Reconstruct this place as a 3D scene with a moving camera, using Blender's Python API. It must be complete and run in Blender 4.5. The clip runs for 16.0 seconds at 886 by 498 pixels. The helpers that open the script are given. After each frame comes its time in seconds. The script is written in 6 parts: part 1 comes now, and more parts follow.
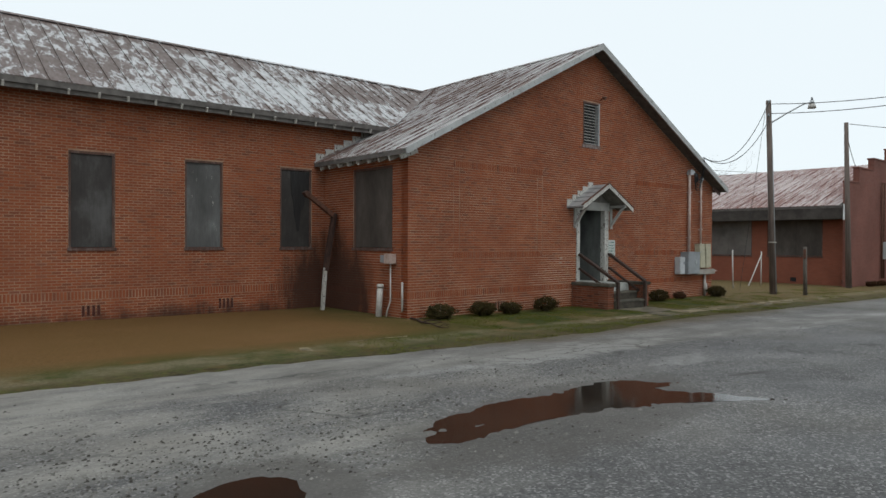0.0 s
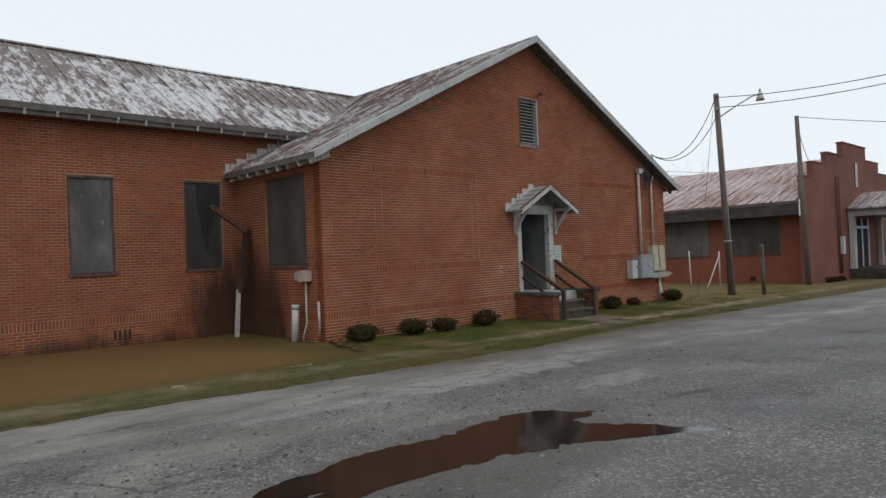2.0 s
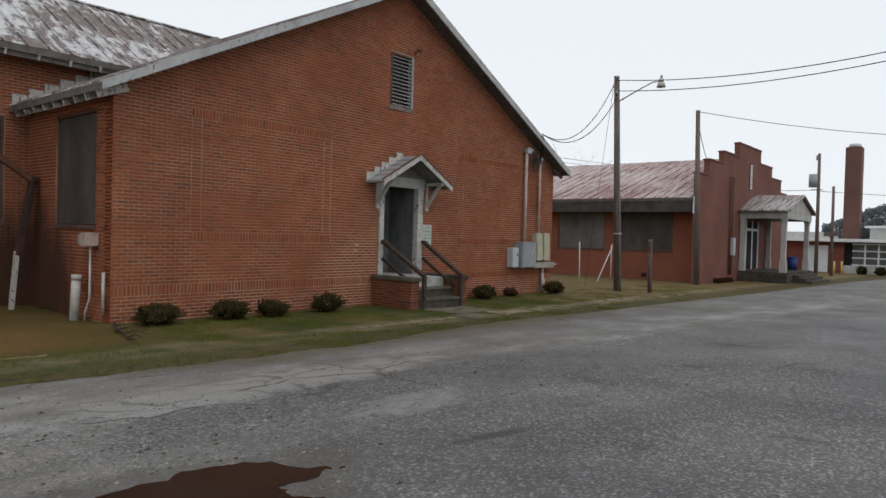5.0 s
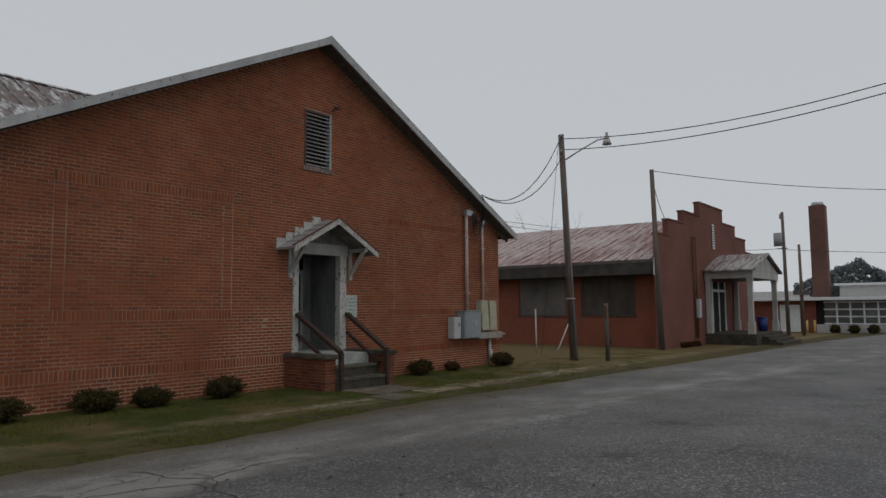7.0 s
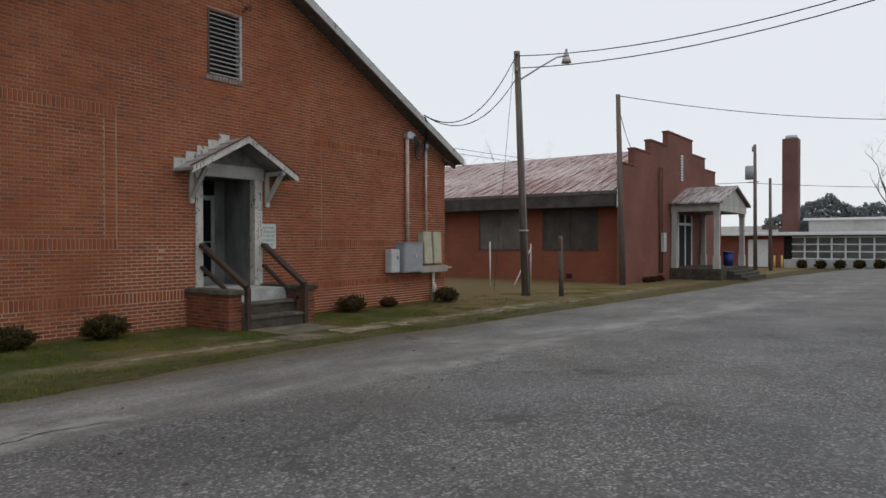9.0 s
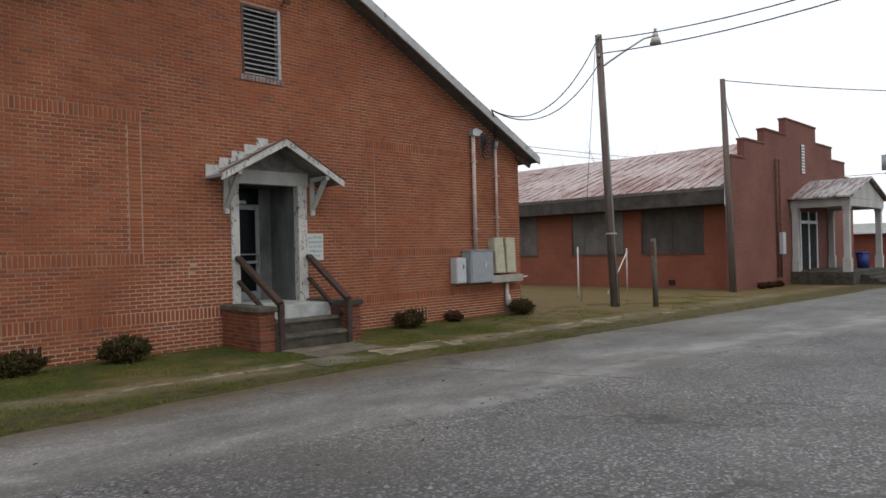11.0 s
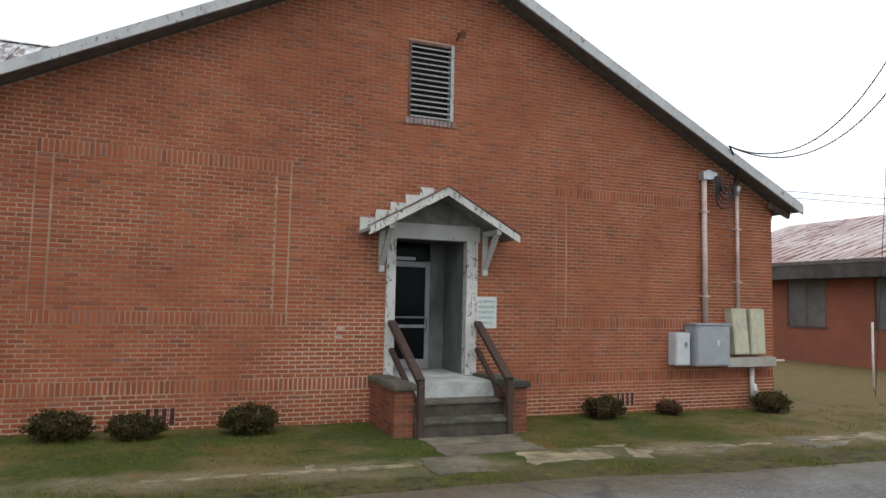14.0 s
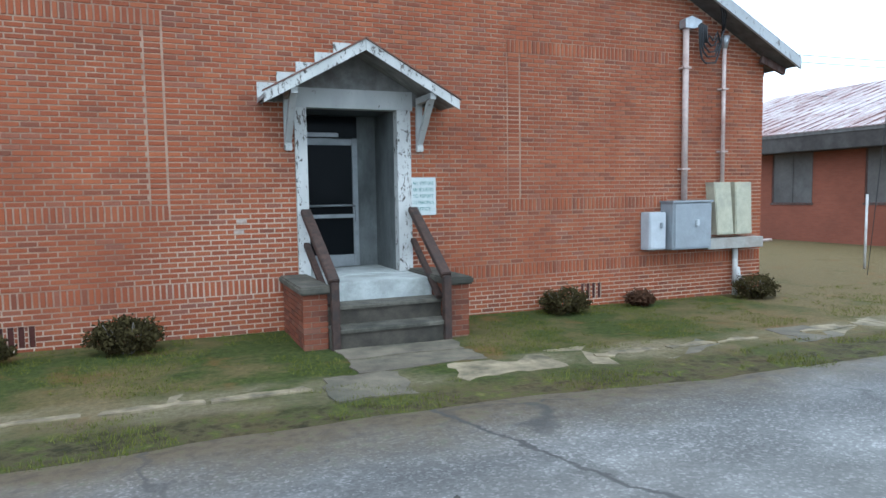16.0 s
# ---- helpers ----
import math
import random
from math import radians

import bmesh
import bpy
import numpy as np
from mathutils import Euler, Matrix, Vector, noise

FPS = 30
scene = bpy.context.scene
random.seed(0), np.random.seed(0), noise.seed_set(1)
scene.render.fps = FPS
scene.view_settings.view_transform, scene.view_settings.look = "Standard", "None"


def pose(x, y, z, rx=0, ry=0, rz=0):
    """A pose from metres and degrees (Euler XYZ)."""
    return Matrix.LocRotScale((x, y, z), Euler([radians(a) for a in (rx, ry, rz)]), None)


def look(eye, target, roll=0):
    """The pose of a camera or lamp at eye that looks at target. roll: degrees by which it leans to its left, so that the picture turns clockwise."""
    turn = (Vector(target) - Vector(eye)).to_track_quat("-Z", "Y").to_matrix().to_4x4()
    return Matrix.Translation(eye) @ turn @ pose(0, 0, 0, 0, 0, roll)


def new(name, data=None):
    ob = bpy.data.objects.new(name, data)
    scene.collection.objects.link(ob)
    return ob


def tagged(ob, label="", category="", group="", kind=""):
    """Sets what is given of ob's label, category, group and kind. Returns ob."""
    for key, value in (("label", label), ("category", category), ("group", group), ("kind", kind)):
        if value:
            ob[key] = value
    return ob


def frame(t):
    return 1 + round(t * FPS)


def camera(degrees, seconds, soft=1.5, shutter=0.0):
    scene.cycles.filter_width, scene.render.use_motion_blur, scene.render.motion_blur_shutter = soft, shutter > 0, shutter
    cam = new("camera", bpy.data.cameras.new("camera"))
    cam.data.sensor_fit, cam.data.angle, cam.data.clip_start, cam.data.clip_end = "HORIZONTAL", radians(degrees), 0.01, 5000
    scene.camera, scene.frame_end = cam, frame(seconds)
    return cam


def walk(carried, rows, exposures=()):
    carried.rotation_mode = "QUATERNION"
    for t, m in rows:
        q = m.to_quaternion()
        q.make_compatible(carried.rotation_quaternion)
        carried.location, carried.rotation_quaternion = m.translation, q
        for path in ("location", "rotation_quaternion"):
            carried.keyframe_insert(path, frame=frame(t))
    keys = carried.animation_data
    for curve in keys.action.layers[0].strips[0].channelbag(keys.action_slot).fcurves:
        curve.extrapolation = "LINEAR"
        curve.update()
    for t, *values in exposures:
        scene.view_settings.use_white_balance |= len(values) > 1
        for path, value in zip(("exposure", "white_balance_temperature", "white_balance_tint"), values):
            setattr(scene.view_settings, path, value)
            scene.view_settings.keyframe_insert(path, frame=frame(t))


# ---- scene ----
cam = camera(66.3, 16.0, soft=1.5)
PATH = [
    (0, (-1.051, 1.509, 2.207), (0.253, 3.024, 2.184), 0.3),
    (0.5, (-0.483, 1.691, 2.193), (0.955, 3.081, 2.167), -0.7),
    (1, (0.04, 1.901, 2.049), (1.377, 3.386, 1.989), -1.0),
    (1.5, (0.497, 2.084, 2.048), (1.839, 3.565, 2.013), -1.9),
    (2, (1.016, 2.1, 2.066), (2.387, 3.555, 2.088), -2.3),
    (2.5, (1.406, 2.306, 2.133), (2.826, 3.715, 2.129), -0.7),
    (3, (1.975, 2.494, 2.105), (3.469, 3.823, 2.071), -0.0),
    (5.5, (4.578, 2.952, 2.0), (6.119, 4.227, 1.958), 1.6),
    (6, (5.156, 3.162, 2.07), (6.638, 4.5, 2.186), 1.7),
    (6.5, (5.789, 2.954, 2.227), (7.27, 4.264, 2.529), 0.7),
    (7, (6.278, 2.76, 1.928), (7.849, 3.986, 2.101), -0.4),
    (7.5, (6.675, 2.858, 2.055), (8.154, 4.205, 2.08), -0.0),
    (8, (7.308, 2.925, 2.027), (8.866, 4.179, 2.033), -0.0),
    (8.5, (7.872, 2.935, 1.844), (9.499, 4.098, 1.819), 0.2),
    (11, (10.457, 3.239, 1.846), (11.864, 4.66, 1.85), -1.4),
    (11.5, (11.025, 3.547, 1.771), (12.367, 5.03, 1.735), -0.1),
    (12, (11.526, 3.571, 1.934), (12.822, 5.094, 1.898), -0.5),
    (12.5, (12.102, 3.503, 1.93), (13.292, 5.107, 1.83), 0.7),
    (13, (12.625, 3.657, 1.995), (13.722, 5.329, 1.972), 2.1),
    (13.5, (13.079, 3.847, 2.027), (14.05, 5.595, 2.035), 1.2),
    (14, (13.454, 4.211, 2.15), (14.182, 6.067, 2.308), 1.2),
    (14.5, (13.934, 4.269, 2.007), (14.611, 6.095, 2.466), -1.4),
    (15, (14.495, 4.51, 2.004), (15.186, 6.373, 2.225), 1.4),
    (15.5, (14.785, 5.123, 1.938), (15.42, 7.017, 1.859), 0.0),
    (16, (15.012, 5.84, 2.005), (15.785, 7.678, 1.846), -0.9),
]
EXPOSURES = [(0, 0.06, 6350, 6), (1.5, 0.02, 6400, 8), (3, 0.0, 6450, 10), (5.5, 0.0, 6500, 11), (6.0, -0.1, 6500, 11), (6.5, -0.5, 6500, 11), (7.0, -0.76, 6500, 11), (7.5, -0.44, 6500, 11), (8.0, -0.25, 6500, 11), (8.5, -0.2, 6500, 12),
             (11, 0.24, 6480, 12), (12.5, 0.31, 6550, 12), (13.5, 0.58, 6480, 11), (14, 0.68, 6300, 10), (14.5, 0.12, 6500, 10), (15.0, -0.38, 6400, 6), (15.5, 0.55, 5150, 1), (16, 1.25, 5150, 3)]
walk(cam, [(t, look(eye, target, roll)) for t, eye, target, roll in PATH], EXPOSURES)
# ---------------------------------------------------------------- world and sun
SUN_EL, SUN_ROT = radians(48), radians(205)
world = bpy.data.worlds.new("overcast")
scene.world = world
world.use_nodes = True
wn = world.node_tree
wn.nodes.clear()
w_out = wn.nodes.new("ShaderNodeOutputWorld")
w_bg = wn.nodes.new("ShaderNodeBackground")
w_sky = wn.nodes.new("ShaderNodeTexSky")
w_sky.sky_type, w_sky.sun_disc, w_sky.sun_elevation, w_sky.sun_rotation = "NISHITA", False, SUN_EL, SUN_ROT
w_gain = wn.nodes.new("ShaderNodeMixRGB")
w_gain.blend_type = "MULTIPLY"
w_gain.inputs[0].default_value = 1.0
w_gain.inputs[2].default_value = (0.1, 0.1, 0.1, 1)
w_mix = wn.nodes.new("ShaderNodeMixRGB")
w_mix.inputs[0].default_value = 0.93
w_mix.inputs[2].default_value = (0.89, 0.935, 0.97, 1)      # the even layer of cloud
wn.links.new(w_sky.outputs[0], w_gain.inputs[1])
wn.links.new(w_gain.outputs[0], w_mix.inputs[1])
wn.links.new(w_mix.outputs[0], w_bg.inputs[0])
wn.links.new(w_bg.outputs[0], w_out.inputs[0])
w_bg.inputs[1].default_value = 1.0
sun_data = bpy.data.lights.new("sun", "SUN")
sun_data.energy, sun_data.angle, sun_data.color = 0.5, radians(30), (1.0, 0.97, 0.93)
sun = new("sun", sun_data)
sun.matrix_world = look((0, 0, 60), (14, 34, 0))


# ---------------------------------------------------------------- materials
def nodes_of(name):
    m = bpy.data.materials.new(name)
    m.use_nodes = True
    t = m.node_tree
    return m, t, t.nodes["Principled BSDF"]


def add(t, kind, **values):
    n = t.nodes.new(kind)
    for key, v in values.items():
        n.inputs[key].default_value = v
    return n


def world_place(t, scale=(1, 1, 1)):
    g = t.nodes.new("ShaderNodeNewGeometry")
    mp = t.nodes.new("ShaderNodeMapping")
    mp.inputs["Scale"].default_value = scale
    t.links.new(g.outputs["Position"], mp.inputs["Vector"])
    return mp.outputs[0]


def grain(t, place, scale, detail=5.0, rough=0.55, distort=0.0):
    n = add(t, "ShaderNodeTexNoise", Scale=scale, Detail=detail, Roughness=rough, Distortion=distort)
    t.links.new(place, n.inputs["Vector"])
    return n.outputs[0]


def ramp(t, value, stops):
    r = t.nodes.new("ShaderNodeValToRGB")
    while len(r.color_ramp.elements) < len(stops):
        r.color_ramp.elements.new(0.5)
    for e, (p, c) in zip(r.color_ramp.elements, stops):
        e.position = p
        e.color = (c, c, c, 1) if isinstance(c, (int, float)) else (*c, 1)
    t.links.new(value, r.inputs[0])
    return r.outputs[0]


def mix(t, factor, a, b, blend="MIX"):
    n = t.nodes.new("ShaderNodeMixRGB")
    n.blend_type = blend
    for slot, v in zip(n.inputs, (factor, a, b)):
        if isinstance(v, (int, float)):
            slot.default_value = v if slot == n.inputs[0] else (v, v, v, 1)
        elif isinstance(v, tuple):
            slot.default_value = (*v, 1)
        else:
            t.links.new(v, slot)
    return n.outputs[0]


def math_node(t, op, a, b):
    n = t.nodes.new("ShaderNodeMath")
    n.operation = op
    for slot, v in zip(n.inputs, (a, b)):
        if isinstance(v, (int, float)):
            slot.default_value = v
        else:
            t.links.new(v, slot)
    return n.outputs[0]


def bump(t, p, height, strength, distance=0.01):
    b = t.nodes.new("ShaderNodeBump")
    b.inputs["Strength"].default_value = strength
    b.inputs["Distance"].default_value = distance
    t.links.new(height, b.inputs["Height"])
    t.links.new(b.outputs[0], p.inputs["Normal"])


def finish(t, p, colour, rough=0.8, metal=0.0, spec=0.4):
    if isinstance(colour, tuple):
        p.inputs["Base Color"].default_value = (*colour, 1)
    else:
        t.links.new(colour, p.inputs["Base Color"])
    if isinstance(rough, (int, float)):
        p.inputs["Roughness"].default_value = rough
    else:
        t.links.new(rough, p.inputs["Roughness"])
    p.inputs["Metallic"].default_value = metal
    p.inputs["Specular IOR Level"].default_value = spec


def brick_material(name, single, shades=None):
    """Fired clay brick; single: a brick that is an object of its own."""
    m, t, p = nodes_of(name)
    if single:
        rnd = t.nodes.new("ShaderNodeObjectInfo").outputs["Random"]
    else:
        rnd = t.nodes.new("ShaderNodeNewGeometry").outputs["Random Per Island"]
    here = world_place(t)
    base = ramp(t, rnd, shades or [(0.0, (0.172, 0.058, 0.032)), (0.14, (0.236, 0.065, 0.028)), (0.6, (0.276, 0.076, 0.0305)),
                                   (0.88, (0.302, 0.095, 0.040)), (1.0, (0.215, 0.080, 0.050))])
    blot = ramp(t, grain(t, here, 0.55, 4), [(0.33, (0.84, 0.80, 0.78)), (0.5, (1, 1, 1)), (0.68, (1.16, 1.12, 1.04))])
    c = mix(t, 0.8, base, blot, "MULTIPLY")
    fine = ramp(t, grain(t, here, 60, 3), [(0.3, 0.78), (0.7, 1.15)])
    c = mix(t, 0.7, c, fine, "MULTIPLY")
    pale = ramp(t, grain(t, here, 1.7, 6, 0.7), [(0.60, 0.0), (0.75, 0.35)])
    c = mix(t, pale, c, (0.33, 0.15, 0.105))
    damp = ramp(t, grain(t, world_place(t, (0.35, 0.35, 1.4)), 0.9, 5), [(0.55, 0.0), (0.75, 0.18)])
    c = mix(t, damp, c, (0.10, 0.05, 0.034))
    # damp below the spout and the corner's shade, darkened as one brown
    c = mix(t, corner_shade_damp(t), c, (0.052, 0.024, 0.016))
    finish(t, p, c, 0.86, spec=0.25)
    bump(t, p, grain(t, here, 110, 4), 0.35, 0.004)
    return m


def corner_shade_damp(t):
    """Damp runs under the broken downspout, with the shade of the inner corner and wall foot painted in; ragged
    outline.
    """
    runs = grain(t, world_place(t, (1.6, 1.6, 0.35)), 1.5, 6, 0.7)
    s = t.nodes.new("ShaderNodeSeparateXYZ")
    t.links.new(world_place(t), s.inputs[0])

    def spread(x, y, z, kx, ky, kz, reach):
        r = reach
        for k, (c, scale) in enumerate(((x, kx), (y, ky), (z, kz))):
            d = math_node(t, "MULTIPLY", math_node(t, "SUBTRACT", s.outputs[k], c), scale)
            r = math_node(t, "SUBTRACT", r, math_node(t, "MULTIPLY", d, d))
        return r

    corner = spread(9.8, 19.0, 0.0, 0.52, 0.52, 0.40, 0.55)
    # shade along the wing's base, put into the colour
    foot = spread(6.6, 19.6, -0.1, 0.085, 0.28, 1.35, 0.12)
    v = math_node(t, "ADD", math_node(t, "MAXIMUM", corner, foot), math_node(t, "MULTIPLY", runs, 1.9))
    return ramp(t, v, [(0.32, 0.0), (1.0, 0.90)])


def plain_material(name, colour, vary=0.25, rough=0.8, metal=0.0, scale=7.0, stain=None, relief=0.2, streak=(1, 1, 1), spec=0.4):
    m, t, p = nodes_of(name)
    here = world_place(t, streak)
    lo = tuple(c * (1 - vary) for c in colour)
    hi = tuple(min(c * (1 + vary), 1) for c in colour)
    c = ramp(t, grain(t, here, scale, 6), [(0.3, lo), (0.7, hi)])
    c = mix(t, 0.5, c, ramp(t, grain(t, here, scale * 12, 3), [(0.3, 0.8), (0.7, 1.15)]), "MULTIPLY")
    if stain:
        c = mix(t, ramp(t, grain(t, here, scale * 0.35, 6, 0.65), [(0.5, 0.0), (0.66, 0.85)]), c, stain)
    finish(t, p, c, rough, metal, spec)
    if relief:
        bump(t, p, grain(t, here, scale * 15, 4), relief, 0.004)
    return m


def peeling_material(name, paint, under, amount=0.5):
    m, t, p = nodes_of(name)
    here = world_place(t, (1, 1, 0.45))
    flake = grain(t, here, 17, 8, 0.75, 0.4)
    mask = ramp(t, flake, [(amount, 0.0), (amount + 0.025, 1.0)])
    tone = ramp(t, grain(t, here, 2.5, 5), [(0.3, tuple(c * 0.72 for c in paint)), (0.7, paint)])
    wood = ramp(t, grain(t, world_place(t, (8, 8, 0.6)), 6, 4), [(0.3, tuple(c * 0.5 for c in under)), (0.7, under)])
    finish(t, p, mix(t, mask, tone, wood), 0.72, spec=0.3)
    bump(t, p, mask, 0.5, 0.004)
    return m


def roof_material(name, paint, rust, edge, amount, streak, kept=None, broad=0.75):
    """Painted sheet roofing, weathered in patches that run down the slope."""
    m, t, p = nodes_of(name)
    long = world_place(t, streak)
    big = grain(t, world_place(t), 0.16, 3, 0.5)
    mid = grain(t, long, 1.9, 8, 0.76, 0.3)
    s = math_node(t, "ADD", math_node(t, "MULTIPLY", big, broad), math_node(t, "MULTIPLY", mid, 1.5 - broad))
    if kept:                                                    # a stretch about x where more of the paint has held
        sx = t.nodes.new("ShaderNodeSeparateXYZ")
        t.links.new(world_place(t), sx.inputs[0])
        off = math_node(t, "ABSOLUTE", math_node(t, "SUBTRACT", sx.outputs[0], math_node(t, "ADD", kept[0], math_node(t, "MULTIPLY", sx.outputs[2], 0.9))), 0.0)
        s = math_node(t, "ADD", s, math_node(t, "SUBTRACT", math_node(t, "MINIMUM", math_node(t, "MULTIPLY", off, 0.08 / kept[1]), 0.085), 0.075))
    mask = ramp(t, s, [(amount, 0.0), (amount + 0.05, 1.0)])
    tone = ramp(t, grain(t, long, 3.5, 5), [(0.3, tuple(c * 0.70 for c in paint)), (0.7, paint)])
    old = ramp(t, grain(t, long, 4.5, 6), [(0.3, rust), (0.75, edge)])
    finish(t, p, mix(t, mask, tone, old), 0.55, 0.0, 0.35)
    bump(t, p, mask, 0.25, 0.003)
    return m


def board_material(name, wood, worn, paint, amount):
    """Old plywood with long soft weather marks and shreds of paint that hang on towards the edges."""
    m, t, p = nodes_of(name)
    here = world_place(t)
    c = ramp(t, grain(t, world_place(t, (1.0, 1.0, 0.55)), 1.3, 6, 0.62), [(0.35, tuple(k * 0.72 for k in wood)), (0.52, wood), (0.68, worn)])
    fine = ramp(t, grain(t, world_place(t, (9, 9, 0.7)), 4.0, 4), [(0.3, 0.86), (0.7, 1.12)])
    c = mix(t, 0.8, c, fine, "MULTIPLY")
    left_on = ramp(t, grain(t, world_place(t, (2.6, 2.6, 0.8)), 2.4, 8, 0.72, 0.5), [(amount, 0.0), (amount + 0.05, 0.85)])
    c = mix(t, left_on, c, paint)
    finish(t, p, c, 0.8, spec=0.25)
    bump(t, p, left_on, 0.2, 0.003)
    return m


M = {}
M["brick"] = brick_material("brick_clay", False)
M["brick_one"] = brick_material("brick_clay_single", True)


def mortar_material():
    """Buff lime mortar: sooty high on the gable, washed out and repointed pale about the door and along the foot."""
    m, t, p = nodes_of("mortar")
    here = world_place(t)
    c = ramp(t, grain(t, here, 2.2, 6), [(0.3, (0.30, 0.190, 0.130)), (0.7, (0.44, 0.300, 0.212))])
    c = mix(t, ramp(t, grain(t, here, 0.7, 6, 0.65), [(0.46, 0.0), (0.62, 0.85)]), c, (0.260, 0.145, 0.098))
    s = t.nodes.new("ShaderNodeSeparateXYZ")
    t.links.new(here, s.inputs[0])
    ragged = math_node(t, "MULTIPLY", math_node(t, "SUBTRACT", grain(t, world_place(t, (0.6, 0.6, 1.6)), 0.9, 6, 0.65), 0.5), 5.0)
    high = math_node(t, "SUBTRACT", math_node(t, "ADD", s.outputs[2], ragged), 4.6)
    c = mix(t, ramp(t, high, [(0.0, 0.0), (0.9, 0.3)]), c, (0.275, 0.140, 0.085))
    ex = math_node(t, "MULTIPLY", math_node(t, "SUBTRACT", s.outputs[0], 16.9), 0.42)
    ez = math_node(t, "MULTIPLY", math_node(t, "SUBTRACT", s.outputs[2], 0.9), 0.62)
    door = math_node(t, "SUBTRACT", 1.1, math_node(t, "ADD", math_node(t, "MULTIPLY", ex, ex), math_node(t, "MULTIPLY", ez, ez)))
    foot = math_node(t, "MULTIPLY", math_node(t, "SUBTRACT", 0.80, s.outputs[2]), 1.6)
    pale = math_node(t, "ADD", math_node(t, "MAXIMUM", door, foot), math_node(t, "MULTIPLY", ragged, 0.35))
    front = t.nodes.new("ShaderNodeMapRange")                   # the front alone was repointed
    front.inputs["From Min"].default_value, front.inputs["From Max"].default_value = 16.2, 15.9
    t.links.new(s.outputs[1], front.inputs["Value"])
    c = mix(t, math_node(t, "MULTIPLY", ramp(t, pale, [(0.1, 0.0), (0.8, 0.85)]), front.outputs[0]), c, (0.55, 0.43, 0.325))
    c = mix(t, 0.5, c, ramp(t, grain(t, here, 26, 3), [(0.3, 0.8), (0.7, 1.15)]), "MULTIPLY")
    # the joints take the same painted corner shade and damp
    c = mix(t, corner_shade_damp(t), c, (0.040, 0.024, 0.017))
    finish(t, p, c, 0.95, spec=0.25)
    bump(t, p, grain(t, here, 33, 4), 0.2, 0.004)
    return m


M["brick_old"] = brick_material("brick_clay_weathered", True, [(0.0, (0.105, 0.038, 0.023)), (0.3, (0.165, 0.052, 0.027)), (0.8, (0.215, 0.068, 0.034)), (1.0, (0.170, 0.076, 0.050))])
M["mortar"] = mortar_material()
M["mortar_old"] = plain_material("weathered_mortar", (0.245, 0.165, 0.118), 0.3, 0.95, scale=4, stain=(0.12, 0.078, 0.055))
M["roof_x"] = roof_material("roof_sheet_wing", (0.58, 0.575, 0.58), (0.085, 0.058, 0.050), (0.20, 0.155, 0.14), 0.715, (2.4, 1.0, 1.0), (2.2, 2.6))
M["roof_y"] = roof_material("roof_sheet_front", (0.47, 0.445, 0.44), (0.080, 0.046, 0.038), (0.20, 0.135, 0.115), 0.725, (0.45, 5.5, 0.45), None, 0.4)
M["roof_far"] = roof_material("roof_sheet_rusty", (0.56, 0.47, 0.45), (0.105, 0.040, 0.031), (0.27, 0.125, 0.10), 0.745, (0.40, 7.0, 0.40), None, 0.35)
M["roof_small"] = roof_material("roof_sheet_canopy", (0.34, 0.34, 0.34), (0.10, 0.075, 0.06), (0.22, 0.19, 0.17), 0.78, (0.6, 2.0, 0.6))
M["white_wood"] = peeling_material("white_paint_peeling", (0.455, 0.445, 0.415), (0.17, 0.140, 0.112), 0.62)
M["white_flaky"] = peeling_material("white_paint_flaking", (0.55, 0.53, 0.49), (0.11, 0.088, 0.070), 0.555)
M["grey_wood"] = peeling_material("grey_paint_worn", (0.40, 0.405, 0.405), (0.14, 0.12, 0.11), 0.60)
M["rake_paint"] = peeling_material("rake_board_paint", (0.47, 0.47, 0.465), (0.19, 0.165, 0.145), 0.59)
M["slat_paint"] = peeling_material("louvre_slat_paint", (0.34, 0.325, 0.31), (0.12, 0.09, 0.08), 0.60)
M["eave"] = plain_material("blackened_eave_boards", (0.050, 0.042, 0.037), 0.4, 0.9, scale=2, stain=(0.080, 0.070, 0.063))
M["lining"] = plain_material("faded_grey_lining", (0.20, 0.19, 0.175), 0.35, 0.85, scale=4, stain=(0.105, 0.088, 0.075), streak=(1, 2, 1))
M["soffit"] = plain_material("dark_boards", (0.115, 0.104, 0.096), 0.35, 0.9, scale=5, streak=(1, 1, 1))
M["board"] = board_material("weathered_plywood", (0.100, 0.098, 0.095), (0.16, 0.162, 0.16), (0.40, 0.38, 0.35), 0.63)
M["board_dark"] = board_material("weathered_plywood_dark", (0.050, 0.045, 0.042), (0.092, 0.088, 0.085), (0.19, 0.175, 0.16), 0.66)
M["board_brown"] = board_material("weathered_plywood_brown", (0.074, 0.062, 0.053), (0.105, 0.090, 0.078), (0.20, 0.18, 0.165), 0.72)
M["window_wood"] = plain_material("bare_window_wood", (0.092, 0.049, 0.038), 0.35, 0.85, scale=8, stain=(0.150, 0.110, 0.096), streak=(3, 3, 0.6))
M["concrete"] = plain_material("concrete", (0.34, 0.32, 0.29), 0.25, 0.9, scale=3, stain=(0.17, 0.155, 0.13))
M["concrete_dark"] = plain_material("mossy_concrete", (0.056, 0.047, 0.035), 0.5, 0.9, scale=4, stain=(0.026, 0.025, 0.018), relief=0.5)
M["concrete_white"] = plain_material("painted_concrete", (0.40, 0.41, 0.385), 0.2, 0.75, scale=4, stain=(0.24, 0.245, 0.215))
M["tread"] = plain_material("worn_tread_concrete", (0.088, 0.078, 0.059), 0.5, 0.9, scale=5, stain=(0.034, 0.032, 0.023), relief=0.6)
